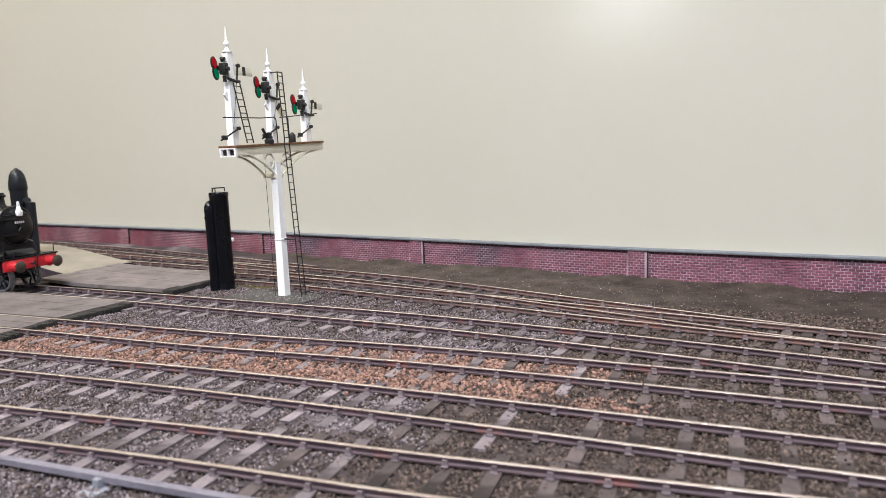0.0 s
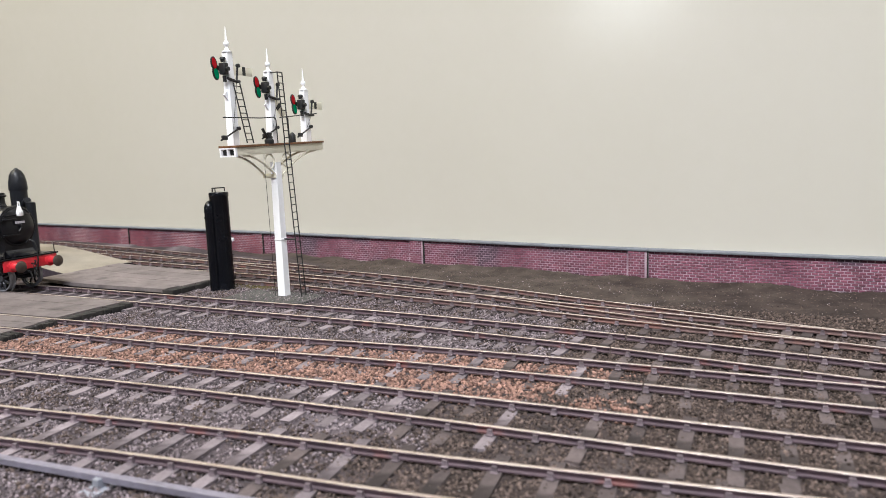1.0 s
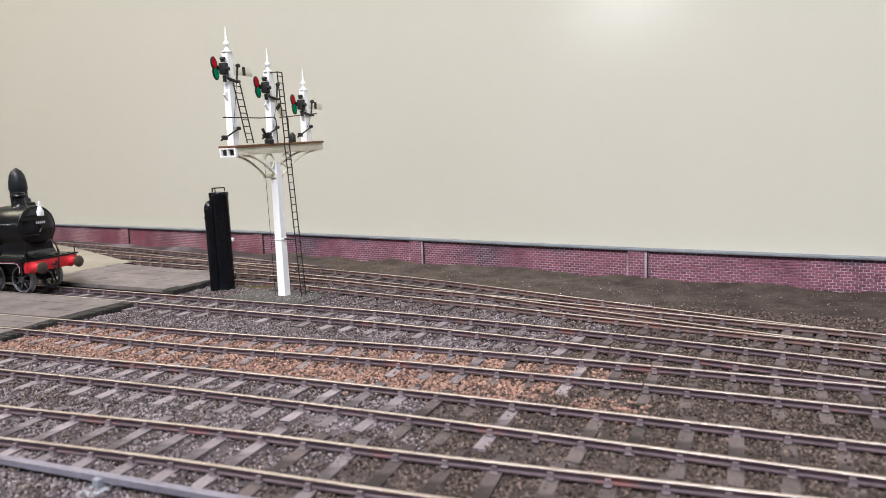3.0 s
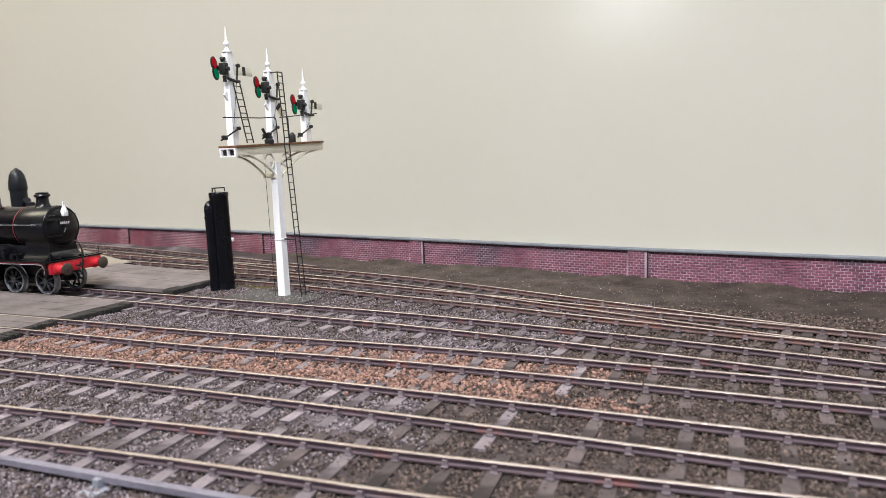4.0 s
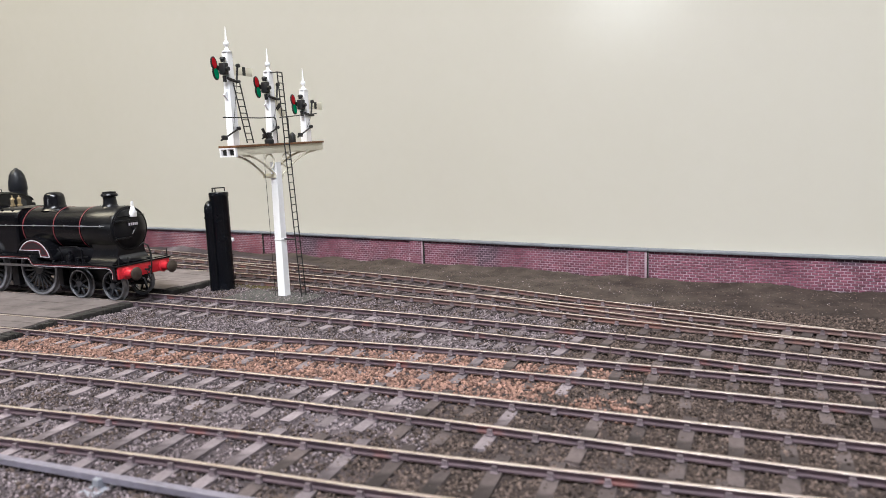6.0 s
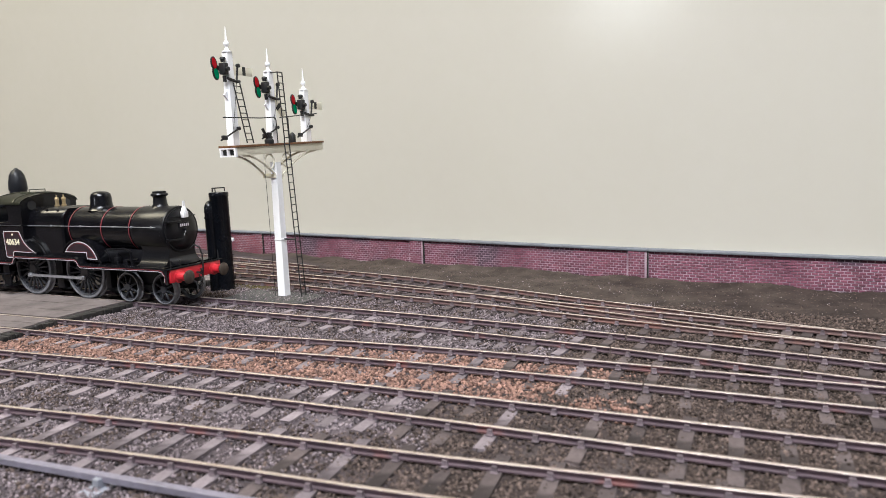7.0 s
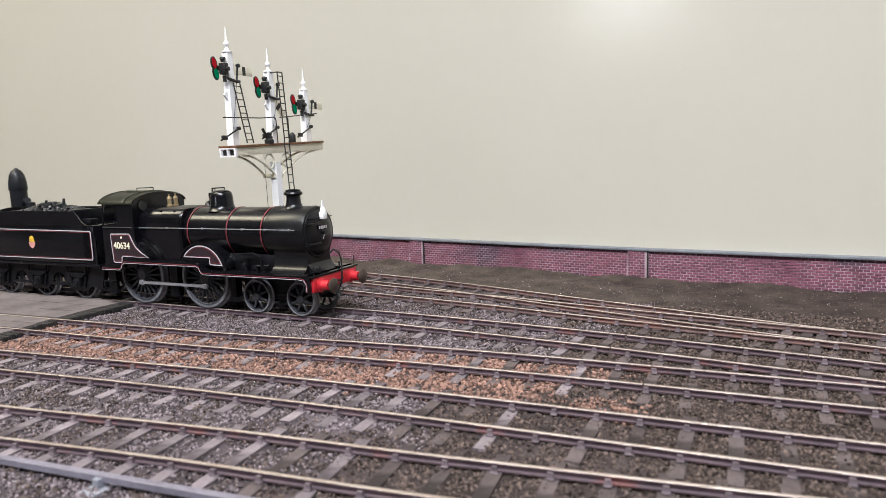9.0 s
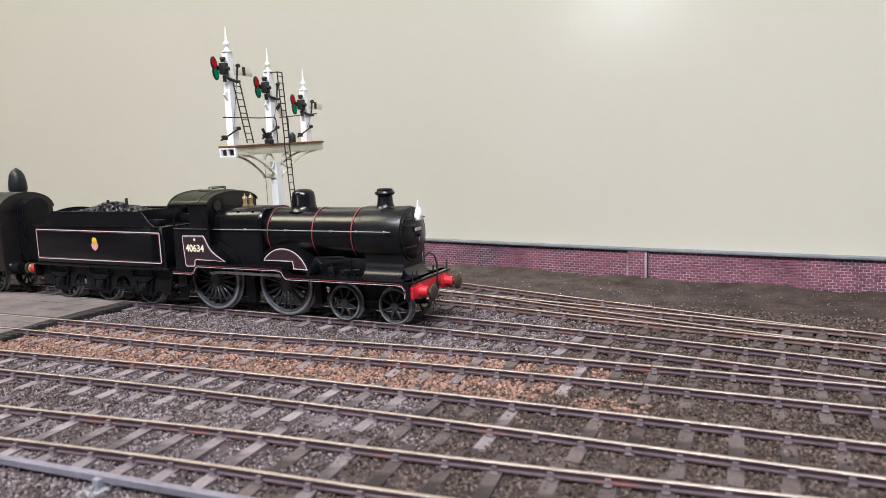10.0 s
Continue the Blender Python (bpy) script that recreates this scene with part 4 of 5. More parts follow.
def wheel(parent, x, y, z, r, spokes, near, crank=False):
    """A spoked wheel about y; tyre, hub and spokes are parts of it. near: -1 or 1, the side it faces."""
    turn = mm(0, 0, 0, 90 if near < 0 else -90)
    bm = bmesh.new()
    lathe(bm, [(r * 0.86, 1.0), (r * 0.92, 1.0), (r * 0.92, -0.9), (r * 0.84, -0.9), (r * 0.84, 0.8), (r * 0.86, 1.0)], turn, 40)
    w = part("wheel", bm, WHEELGREY, parent)
    w.location = (x * U, y * U, z * U)
    hub = r * (0.2 if r > 10 else 0.27)
    bm = lathe(bmesh.new(), [(0, 1.5), (hub * 0.8, 1.5), (hub, 1.1), (hub, -0.9), (0, -0.9)], turn, 20)
    if crank:
        box(bm, -hub * 0.8, hub * 0.8, min(0, near * 1.4), max(0, near * 1.4), 0, 3.6, 0.4)
        cyl(bm, (0, near * 0.2, 3.4), (0, near * 1.6, 3.4), hub * 0.75, n=14)
    part("hub", bm, WHEELGREY, w)
    for i in range(spokes):
        o = new("spoke", spoke_mesh(r, hub, near, 1.0 if r > 10 else 1.9))
        o.parent, o.matrix_basis = w, pose(0, 0, 0, 0, 360 * (i + 0.5) / spokes, 0)
    bm = bmesh.new()
    lathe(bm, [(r * 0.91, 1.15), (r * 0.97, 1.2), (r * 0.995, 1.0), (r, -0.8), (r + 0.75, -1.05), (r + 0.8, -1.45), (r * 0.9, -1.6), (r * 0.9, 1.15)], turn, 48)
    part("tyre", bm, STEEL, w, "bright steel tyre")
    return w


def arc(cx, cz, r, a0, a1, n=16):
    return [(cx + r * math.cos(radians(a0 + (a1 - a0) * i / n)), cz + r * math.sin(radians(a0 + (a1 - a0) * i / n))) for i in range(n + 1)]


ALONG = mm(0, 0, 0, 0, 90, 0)  # turns z to +x


def letters(text, size, m, material, parent, name, label, thick=0.06):
    cu = bpy.data.curves.new(name, "FONT")
    cu.body, cu.size, cu.extrude, cu.align_x, cu.align_y, cu.offset = text, size * U, thick * U, "CENTER", "CENTER", 0.02 * size * U
    tmp = new(name, cu)
    me = bpy.data.meshes.new_from_object(tmp.evaluated_get(bpy.context.evaluated_depsgraph_get()))
    bpy.data.objects.remove(tmp)
    me.materials.append(material)
    ob = new(name, me)
    ob.parent, ob.matrix_basis = parent, m
    return tagged(ob, label)


def locomotive():
    t = thing("steam_locomotive", "black lined 4-4-0 steam locomotive model running on the main line", "locomotive")
    wheels, rods = [], []
    for s in (-1, 1):
        for x in (-38, 0.5):
            wheels.append((wheel(t, x, s * 8.6, 13.5, 13.5, 20, s, True), 13.5))
        for x in (29.2, 52.2):
            wheels.append((wheel(t, x, s * 8.6, 7.1, 7.1, 8, s), 7.1))
        bm = bmesh.new()
        slab(bm, [(-39.8, -0.7), (-38, -1.2), (-36, -0.6), (-1.5, -0.6), (0.5, -1.2), (2.3, -0.7), (2.3, 0.7), (0.5, 1.2), (-1.5, 0.6), (-36, 0.6), (-38, 1.2), (-39.8, 0.7)], s * 10.2, s * 11.0)
        for x in (-38, 0.5):
            cyl(bm, (x, s * 10.1, 0), (x, s * 11.5, 0), 0.8, n=12)
        rods.append(part("coupling_rod", bm, BRIGHT, t, "bright steel coupling rod"))
    for x, r in ((-38, 1.2), (0.5, 1.2), (29.2, 0.8), (52.2, 0.8)):
        z = 13.5 if r > 1 else 7.1
        part("axle", cyl(bmesh.new(), (x, -8, z), (x, 8, z), r), FRAMEBLACK, t)
    # frames
    for s in (-1, 1):
        bm = slab(bmesh.new(), [(-56, 8), (-48, 6), (-20, 6), (-18, 10), (16, 10), (19, 16), (60, 16), (62, 19), (-56, 19)], s * 5.6, s * 6.4)
        part("frame", bm, FRAMEBLACK, t, smooth=False)
        bm = slab(bmesh.new(), [(24, 5.4), (34, 4.6), (48, 4.6), (58, 5.4), (58, 8.6), (50, 9.6), (46, 12), (36, 12), (32, 9.6), (24, 8.6)], s * 5.2, s * 6.0)
        box(bm, 35, 47, min(s * 6.0, s * 7.2), max(s * 6.0, s * 7.2), 6.0, 8.2, 0.2)
        part("bogie_frame", bm, FRAMEBLACK, t)
        bm = bmesh.new()
        box(bm, -21.5, -16.5, min(s * 6, s * 9), max(s * 6, s * 9), 4, 18, 0.3)
        part("brake_hanger", bm, FRAMEBLACK, t)
        part("guard_stay", box(bmesh.new(), 15, 18.5, min(s * 6, s * 10), max(s * 6, s * 10), 6, 17, 0.3), FRAMEBLACK, t)
        bm = bmesh.new()
        box(bm, -55.5, -50.5, min(s * 13.5, s * 14.1), max(s * 13.5, s * 14.1), 4.6, 17)
        for z in (4.6, 10.6):
            box(bm, -56, -50, min(s * 13.6, s * 16.6), max(s * 13.6, s * 16.6), z, z + 0.5, 0.1)
        part("footstep", bm, FRAMEBLACK, t, smooth=False)
    bm = bmesh.new()
    box(bm, -48, -18, -5.5, 5.5, 9, 20, 0.5)
    part("ash_pan", bm, FRAMEBLACK, t)
    part("cylinder_block", box(bmesh.new(), 20, 60, -6.3, 6.3, 8.5, 17, 0.5), FRAMEBLACK, t)

    # running plate in three levels with curved drops
    def plate(y0, y1, dz, th):
        top = [(-56, 18.1), (-45, 18.1), (-43.5, 18.7), (-42.3, 20.9), (-41, 21.5), (2.6, 21.5), (4.2, 20.9), (5.2, 18.9), (6.6, 18.1), (57.5, 18.3), (62.6, 18.3)]
        return slab(bmesh.new(), [(x, z + dz) for x, z in top] + [(x, z + dz - th) for x, z in top[::-1]], y0, y1)

    part("running_plate", plate(-16.4, 16.4, 0, 0.7), BLACK, t, smooth=False)
    for s in (-1, 1):
        y0, y1 = (-16.6, -15.9) if s < 0 else (15.9, 16.6)
        top = [(-56, 17.4), (-45, 17.4), (-43.5, 18.0), (-42.3, 20.2), (-41, 20.8), (2.6, 20.8), (4.2, 20.2), (5.2, 18.2), (6.6, 17.4), (57, 17.6), (59.5, 17.2), (61, 15.4), (61.2, 10.8), (62.6, 10.8), (62.6, 17.8)]
        low = [(-56, 16.0), (-44, 16.0), (-42.5, 16.8), (-41.3, 19.0), (-40.2, 19.5), (2.0, 19.5), (3.2, 18.9), (4.4, 16.9), (6, 16.1), (56.4, 16.3), (58.2, 16.0), (59.8, 14.6), (60.2, 10.8)]
        edge = top[:10] + [(62.6, 17.8), (62.6, 10.8), (61.4, 10.8), (61.1, 14.8), (59.8, 16.1), (57.6, 16.6)] + low[:10][::-1]
        part("valance", slab(bmesh.new(), edge, y0, y1), BLACK, t, smooth=False)
        bm = bmesh.new()
        for off, mt, w in ((0.3, LINERED, 0.26), (0.9, LINEGREY, 0.2)):
            bm2 = bmesh.new()
            pts = [(x, z - off + 0.1) for x, z in top[:12]] + [(61.4 - off * 0.9, 12)]
            yy = y0 - 0.06 if s < 0 else y1 + 0.06
            for (xa, za), (xb, zb) in zip(pts, pts[1:]):
                d = Vector((xb - xa, zb - za)).normalized() * 0.12
                n = Vector((-d.y, d.x)).normalized() * w / 2
                q = [(xa - d.x + n.x, za - d.y + n.y), (xb + d.x + n.x, zb + d.y + n.y), (xb + d.x - n.x, zb + d.y - n.y), (xa - d.x - n.x, za - d.y - n.y)]
                slab(bm2, q, min(yy, yy - s * 0.06), max(yy, yy - s * 0.06))
            part("lining", bm2, mt, t, "thin painted lining", smooth=False)
        bm.free()
    # boiler, smokebox, firebox
    cz = 34.0
    part("boiler", lathe(bmesh.new(), [(0, -14), (10.6, -14), (10.6, 37), (0, 37)], mm(0, 0, cz) @ ALONG, 56), BLACK, t)
    part("smokebox", lathe(bmesh.new(), [(0, 36), (11.0, 36), (11.05, 36.4), (11.05, 55.6), (10.8, 56), (10.6, 56.1), (0, 56.1)], mm(0, 0, cz) @ ALONG, 56), SMOKEBLACK, t)
    bm = bmesh.new()
    lathe(bm, [(9.6, 56.0), (9.6, 56.5), (9.0, 57.0), (6, 57.9), (3, 58.4), (0, 58.5)], mm(0, 0, cz) @ ALONG, 48)
    part("smokebox_door", bm, SMOKEBLACK, t, "domed black smokebox door")
    bm = bmesh.new()
    for z in (cz + 4, cz - 4.2):
        box(bm, 57.0, 58.6, -9.6, -1.5, z - 0.4, z + 0.4, 0.15)
        cyl(bm, (57.4, -9.8, z - 0.8), (57.4, -9.8, z + 0.8), 0.5)
    cyl(bm, (58, 0, cz), (60, 0, cz), 0.8)
    pipe(bm, [(59.6, 0, cz), (59.8, -1.8, cz - 2.6)], 0.3)
    pipe(bm, [(57.6, -8, cz + 6.2), (58.4, 0, cz + 6.4), (57.6, 8, cz + 6.2)], 0.28)
    part("door_fittings", bm, SMOKEBLACK, t)
    plate_ob = part("number_plate", box(bmesh.new(), 58.2, 58.7, -3.4, 3.4, cz + 1.1, cz + 3.4, 0.1), FRAMEBLACK, t)
    bm = bmesh.new()
    for k in range(5):
        box(bm, 58.66, 58.76, -2.7 + k * 1.15, -1.95 + k * 1.15, cz + 1.6, cz + 2.9)
    part("plate_marks", bm, LINEGREY, plate_ob, "pale bars", smooth=False)
    # firebox with shoulders
    prof = [(-12.2, 20)] + [(-12.2, 38)] + arc(-5.4, 38.2, 6.8, 180, 90, 8) + arc(5.4, 38.2, 6.8, 90, 0, 8) + [(12.2, 20)]
    bm = bmesh.new()
    a = [bm.verts.new((-34, y, z)) for y, z in prof]
    b = [bm.verts.new((-10, y, z)) for y, z in prof]
    c = [bm.verts.new((-9, y * 0.93, min(z, 44.4))) for y, z in prof]
    for p, q in ((a, b), (b, c)):
        for i in range(len(p) - 1):
            bm.faces.new((p[i], p[i + 1], q[i + 1], q[i]))
    bm.faces.new(c)
    part("firebox", bm, BLACK, t)
    bm = bmesh.new()
    for x in (-30, -22, -14):
        for y in (-9.5, 9.5):
            cyl(bm, (x, y, 42.5), (x, y * 1.06, 43.9), 0.55, n=8)
    part("washout_plugs", bm, BLACK, t)
    for x, r in ((-6.4, 10.75), (16.0, 10.72), (34.6, 10.76)):
        part("boiler_band", lathe(bmesh.new(), [(r, x - 0.28), (r + 0.1, x - 0.26), (r + 0.1, x + 0.26), (r, x + 0.28)], mm(0, 0, cz) @ ALONG, 56), LINERED, t, "thin red boiler band")
    # saddle
    bm = bmesh.new()
    for x0, x1 in ((39, 56),):
        ys = [(-12.0, 18.2), (-10.2, 18.9), (-8.9, 20.4), (-8.0, 22.6), (-7.8, 25.0), (-8.8, 28), (8.8, 28), (7.8, 25.0), (8.0, 22.6), (8.9, 20.4), (10.2, 18.9), (12.0, 18.2)]
        a = [bm.verts.new((x0, y, z)) for y, z in ys]
        b = [bm.verts.new((x1, y, z)) for y, z in ys]
        bm.faces.new(a)
        bm.faces.new(b[::-1])
        for i in range(len(ys)):
            bm.faces.new((a[i], b[i], b[(i + 1) % len(ys)], a[(i + 1) % len(ys)]))
    slab(bm, [(56, 18.3), (60.5, 18.4), (58.6, 19.0), (57.0, 20.0), (56, 21.6)], -8.0, 8.0)
    part("saddle", bm, SMOKEBLACK, t)
    bm = bmesh.new()
    for k in range(9):
        for z, y in ((19.3, 9.9), (21.6, 8.4), (24.4, 7.8)):
            for s in (-1, 1):
                g = bmesh.ops.create_icosphere(bm, subdivisions=1, radius=0.28)
                bmesh.ops.translate(bm, vec=(40 + k * 1.9, s * y, z), verts=g["verts"])
    for x in (37.6, 54.4):
        for k in range(40):
            a = 2 * math.pi * k / 40
            g = bmesh.ops.create_icosphere(bm, subdivisions=1, radius=0.24)
            bmesh.ops.translate(bm, vec=(x, 11.08 * math.cos(a), 34.0 + 11.08 * math.sin(a)), verts=g["verts"])
    part("rivets", bm, SMOKEBLACK, t)
    part("door_ring", lathe(bmesh.new(), [(9.55, 56.0), (10.2, 56.0), (10.2, 56.6), (9.55, 56.6)], mm(0, 0, 34.0) @ ALONG, 48), FRAMEBLACK, t)
    # Added dark block that fills the see-through gap below the boiler.
    part("under_boiler_filler", box(bmesh.new(), 8, 40, -7.4, 7.4, 17.8, 25, 0.4), FRAMEBLACK, t)
    # chimney, dome, safety valves, whistle
    part("chimney", lathe(bmesh.new(), [(5.2, 43.4), (3.9, 44.6), (3.2, 46), (2.95, 48.6), (3.0, 49.4), (3.8, 49.8), (4.0, 50.3), (3.7, 50.9), (3.2, 51.1), (3.1, 51.9), (2.3, 52.0), (2.2, 48)], mm(44.5, 0, 0), 32), SMOKEBLACK, t, "black flanged chimney")
    part("dome", lathe(bmesh.new(), [(6.8, 43.0), (5.6, 44.2), (5.1, 45.6), (4.9, 49.2), (4.5, 50.8), (3.4, 51.8), (1.6, 52.2), (0, 52.3)], mm(5, 0, 0), 32), BLACK, t, "rounded black steam dome")
    bm = bmesh.new()
    for y in (-1.9, 1.9):
        lathe(bm, [(1.3, 44.4), (1.3, 45.6), (0.85, 45.8), (0.85, 48.2), (1.15, 48.4), (0.9, 49.3), (0.3, 49.6), (0.3, 50.6), (0, 50.7)], mm(-25, y, 0), 16)
    part("safety_valves", bm, BRASS, t, "brass safety valves")
    # boiler handrails
    for s in (-1, 1):
        bm = bmesh.new()
        pipe(bm, [(-33.6, s * 12.9, 36.0), (-9, s * 12.6, 36.1), (53, s * 12.0, 36.1)], 0.22, 6)
        for x in (-17, 4, 26, 38, 50.4):
            g = bmesh.ops.create_icosphere(bm, subdivisions=2, radius=0.55)
            bmesh.ops.translate(bm, vec=(x, s * 12.2, 36.1), verts=g["verts"])
            cyl(bm, (x, s * 10.2, 36.0), (x, s * 12, 36.1), 0.25, n=6)
        part("handrail", bm, STEEL, t, "thin steel boiler handrail")
    # splashers: a face plate with a raised rim, the front one lined
    for s in (-1, 1):
        y_in, y_out = s * 6.4, s * 13.0
        part("splasher", slab(bmesh.new(), arc(2.8, 15.5, 14.6, 156, 14, 26), min(y_in, y_out), max(y_in, y_out)), BLACK, t)
        part("splasher", slab(bmesh.new(), arc(-35.4, 15.6, 15.8, 95, 20, 18) + [(-36, 21.0)], min(y_in, y_out), max(y_in, y_out)), BLACK, t)
        for cx, cz0, r, a0, a1 in ((2.8, 15.5, 14.6, 154, 16), (-35.4, 15.6, 15.8, 95, 22), (-35.4, 15.6, 14.0, 95, 25)):
            rim = arc(cx, cz0, r + 0.12, a0, a1, 26) + arc(cx, cz0, r - 0.5, a1, a0, 26)
            part("splasher_rim", slab(bmesh.new(), rim, min(y_out, y_out + s * 0.35), max(y_out, y_out + s * 0.35)), BLACK, t, smooth=False)
        if s < 0:
            yb = y_out
            shape = arc(2.8, 16.3, 12.5, 145, 18, 20) + [(7.7, 20.4), (7.4, 23.4)]
            part("splasher_panel", slab(bmesh.new(), shape, yb - 0.12, yb + 0.3), MAROON, t, "dark lined splasher panel", smooth=False)
            part("lining", band(bmesh.new(), shape, yb - 0.15, 0.4), LINEGREY, t, "pale grey lining", smooth=False)
            shape2 = arc(2.8, 16.3, 11.7, 141, 24, 20) + [(8.5, 21.3), (8.2, 24.2)]
            part("lining", band(bmesh.new(), shape2, yb - 0.13, 0.2), LINERED, t, "thin red lining", smooth=False)
    # cab
    for s in (-1, 1):
        side = [(-54.5, 18), (-33.8, 18), (-33.8, 47.2), (-46.2, 47.2), (-45.2, 45.6), (-44.2, 43.2), (-43.9, 41.0), (-44.3, 38.9), (-45.6, 37.6), (-54.3, 37.4)]
        if s > 0:
            side = [(-54.5, 18), (-33.8, 18), (-33.8, 47.2), (-46.2, 47.2), (-44, 41.0), (-45.6, 37.6), (-54.3, 37.4)]
        y0, y1 = (-15.6, -15.0) if s < 0 else (15.0, 15.6)
        part("cab_side", slab(bmesh.new(), side, y0, y1), BLACK, t, smooth=False)
        yb = -15.6 if s < 0 else 15.6
        if s < 0:
            shape = [(-49.4, 32.6), (-48.8, 33.4), (-37.4, 33.6), (-36.6, 33.0), (-34.6, 29.2), (-33.2, 27.3), (-30.4, 25.2), (-25.9, 22.7), (-42.1, 22.9), (-42.8, 22.3), (-43.0, 20.5), (-43.7, 19.9), (-47.8, 19.8), (-48.6, 20.5)]
            part("cab_panel", slab(bmesh.new(), shape, yb - 0.12, yb + 0.2), MAROON, t, "dark lined cab panel", smooth=False)
            part("lining", band(bmesh.new(), shape, yb - 0.15, 0.4), LINEGREY, t, "pale grey lining", smooth=False)
            mid = (-41.0, 27.0)
            shape2 = [(mid[0] + (x - mid[0]) * 0.9, mid[1] + (z - mid[1]) * 0.87) for x, z in shape]
            part("lining", band(bmesh.new(), shape2, yb - 0.13, 0.18), LINERED, t, "thin red lining", smooth=False)
            part("panel_backing", slab(bmesh.new(), [(-33.9, 21.0), (-25.2, 21.0), (-25.4, 23.2), (-30.0, 25.9), (-32.8, 28.0), (-33.9, 29.4)], yb, yb + 2.4), BLACK, t, smooth=False)
            letters("40634", 4.2, at(-42.5, yb - 0.2, 27.8, 90), CREAM, t, "cab_number", "cream cab-side number")
            part("power_mark", lathe(bmesh.new(), [(0, 0), (0.55, 0), (0.55, 0.15), (0, 0.15)], mm(-42.4, yb - 0.1, 31.7, 90), 12), CREAM, t, "small cream dot")
            bm = bmesh.new()
            pipe(bm, [(-53.6, -16.1, 36.4), (-34.5, -16.1, 36.4)], 0.22, 6)
            part("cab_rail", bm, WHEELGREY, t)
    for s in (-1, 1):
        part("cab_pillar", cyl(bmesh.new(), (-54.0, s * 15.3, 37.2), (-52.8, s * 15.3, 47.6), 0.4, n=8), BLACK, t)
    fr = [(-15, 18)] + [(-15, 47.0)] + [(15.6 * math.sin(radians(a)) * 0.97, 47.0 + 4.6 * math.cos(radians(a))) for a in range(-80, 81, 10)] + [(15, 47.0), (15, 18)]
    bm = bmesh.new()
    a = [bm.verts.new((-34.4, y, z)) for y, z in fr]
    b = [bm.verts.new((-33.8, y, z)) for y, z in fr]
    bm.faces.new(a)
    bm.faces.new(b[::-1])
    for i in range(len(a)):
        bm.faces.new((a[i], b[i], b[(i + 1) % len(a)], a[(i + 1) % len(a)]))
    part("cab_front", bm, BLACK, t, smooth=False)
    for y in (-9.6, 9.6):
        bm = lathe(bmesh.new(), [(0, -33.75), (2.5, -33.75), (2.5, -33.55), (0, -33.55)], mm(0, y, 46.0) @ ALONG, 18)
        part("spectacle_window", bm, GLASS, t, "dark round cab window")
        bm = lathe(bmesh.new(), [(2.4, -33.8), (2.9, -33.8), (2.9, -33.4), (2.4, -33.4), (2.4, -33.8)], mm(0, y, 46.0) @ ALONG, 18)
        part("window_rim", bm, BLACK, t)
    bm = bmesh.new()
    n = 20
    rows = []
    for x in (-55.6, -55.2, -44, -33.6, -33.2):
        rows.append([bm.verts.new((x, 16.2 * math.sin(radians(-88 + 176 * i / n)), 46.8 + 5.1 * math.cos(radians(-88 + 176 * i / n)) + dz)) for dz in (0, ) for i in range(n + 1)])
    for p, q in zip(rows, rows[1:]):
        for i in range(n):
            bm.faces.new((p[i], p[i + 1], q[i + 1], q[i]))
    bmesh.ops.solidify(bm, geom=bm.faces, thickness=0.6)
    part("cab_roof", bm, ROOFBLACK, t, "curved black cab roof, olive sheen in its colour")
    bm = bmesh.new()
    for x in (-54.6, -38.5):
        for i in range(12):
            a0, a1 = radians(-80 + 160 * i / 12), radians(-80 + 160 * (i + 1) / 12)
            cyl(bm, (x, 16.5 * math.sin(a0), 47.0 + 5.2 * math.cos(a0)), (x, 16.5 * math.sin(a1), 47.0 + 5.2 * math.cos(a1)), 0.25, n=5)
    box(bm, -50, -40, -4, 4, 51.6, 52.4, 0.3)
    pipe(bm, [(-44, -3, 52.4), (-44, -3, 53.6), (-40, 3, 53.6), (-40, 3, 52.4)], 0.25, 6)
    part("roof_ribs", bm, ROOFBLACK, t)
    part("cab_floor", box(bmesh.new(), -56, -32, -14.8, 14.8, 18.2, 19), FRAMEBLACK, t, smooth=False)
    # Added dark sheet; closes the open cab back so the side window looks dark.
    part("cab_back_blocker", box(bmesh.new(), -56.2, -55.8, 1, 15, 19, 46.2), FRAMEBLACK, t, smooth=False)
    part("backhead", box(bmesh.new(), -40, -34.5, -9, 9, 19, 42, 1.5), FRAMEBLACK, t)
    # front end
    beam = part("buffer_beam", box(bmesh.new(), 62.6, 63.8, -15.6, 15.6, 11.6, 17.4, 0.15), RED, t, "red buffer beam")
    part("front_plate_edge", box(bmesh.new(), 60, 64.2, -16.6, 16.6, 17.5, 18.3, 0.15), BLACK, t)
    for s in (-1, 1):
        part("buffer_shank", lathe(bmesh.new(), [(3.0, 63.7), (3.0, 64.2), (2.2, 64.6), (1.9, 68.0), (0, 68.0)], mm(0, s * 11.0, 14) @ ALONG, 20), RED, beam, "red buffer housing")
        part("buffer_head", lathe(bmesh.new(), [(0, 67.8), (0.9, 67.8), (0.9, 69.4), (3.0, 69.7), (3.1, 70.2), (2.6, 70.6), (0, 70.9)], mm(0, s * 11.0, 14) @ ALONG, 24), mat_buffer, beam, "tarnished brown buffer head")
        bm = bmesh.new()
        cyl(bm, (63.4, s * 14.8, 18.2), (63.4, s * 14.8, 22.4), 0.25, n=6)
        cyl(bm, (61, s * 7, 18.2), (61, s * 7, 21), 0.35, n=6)
        part("lamp_iron", bm, IRON, t)
    bm = bmesh.new()
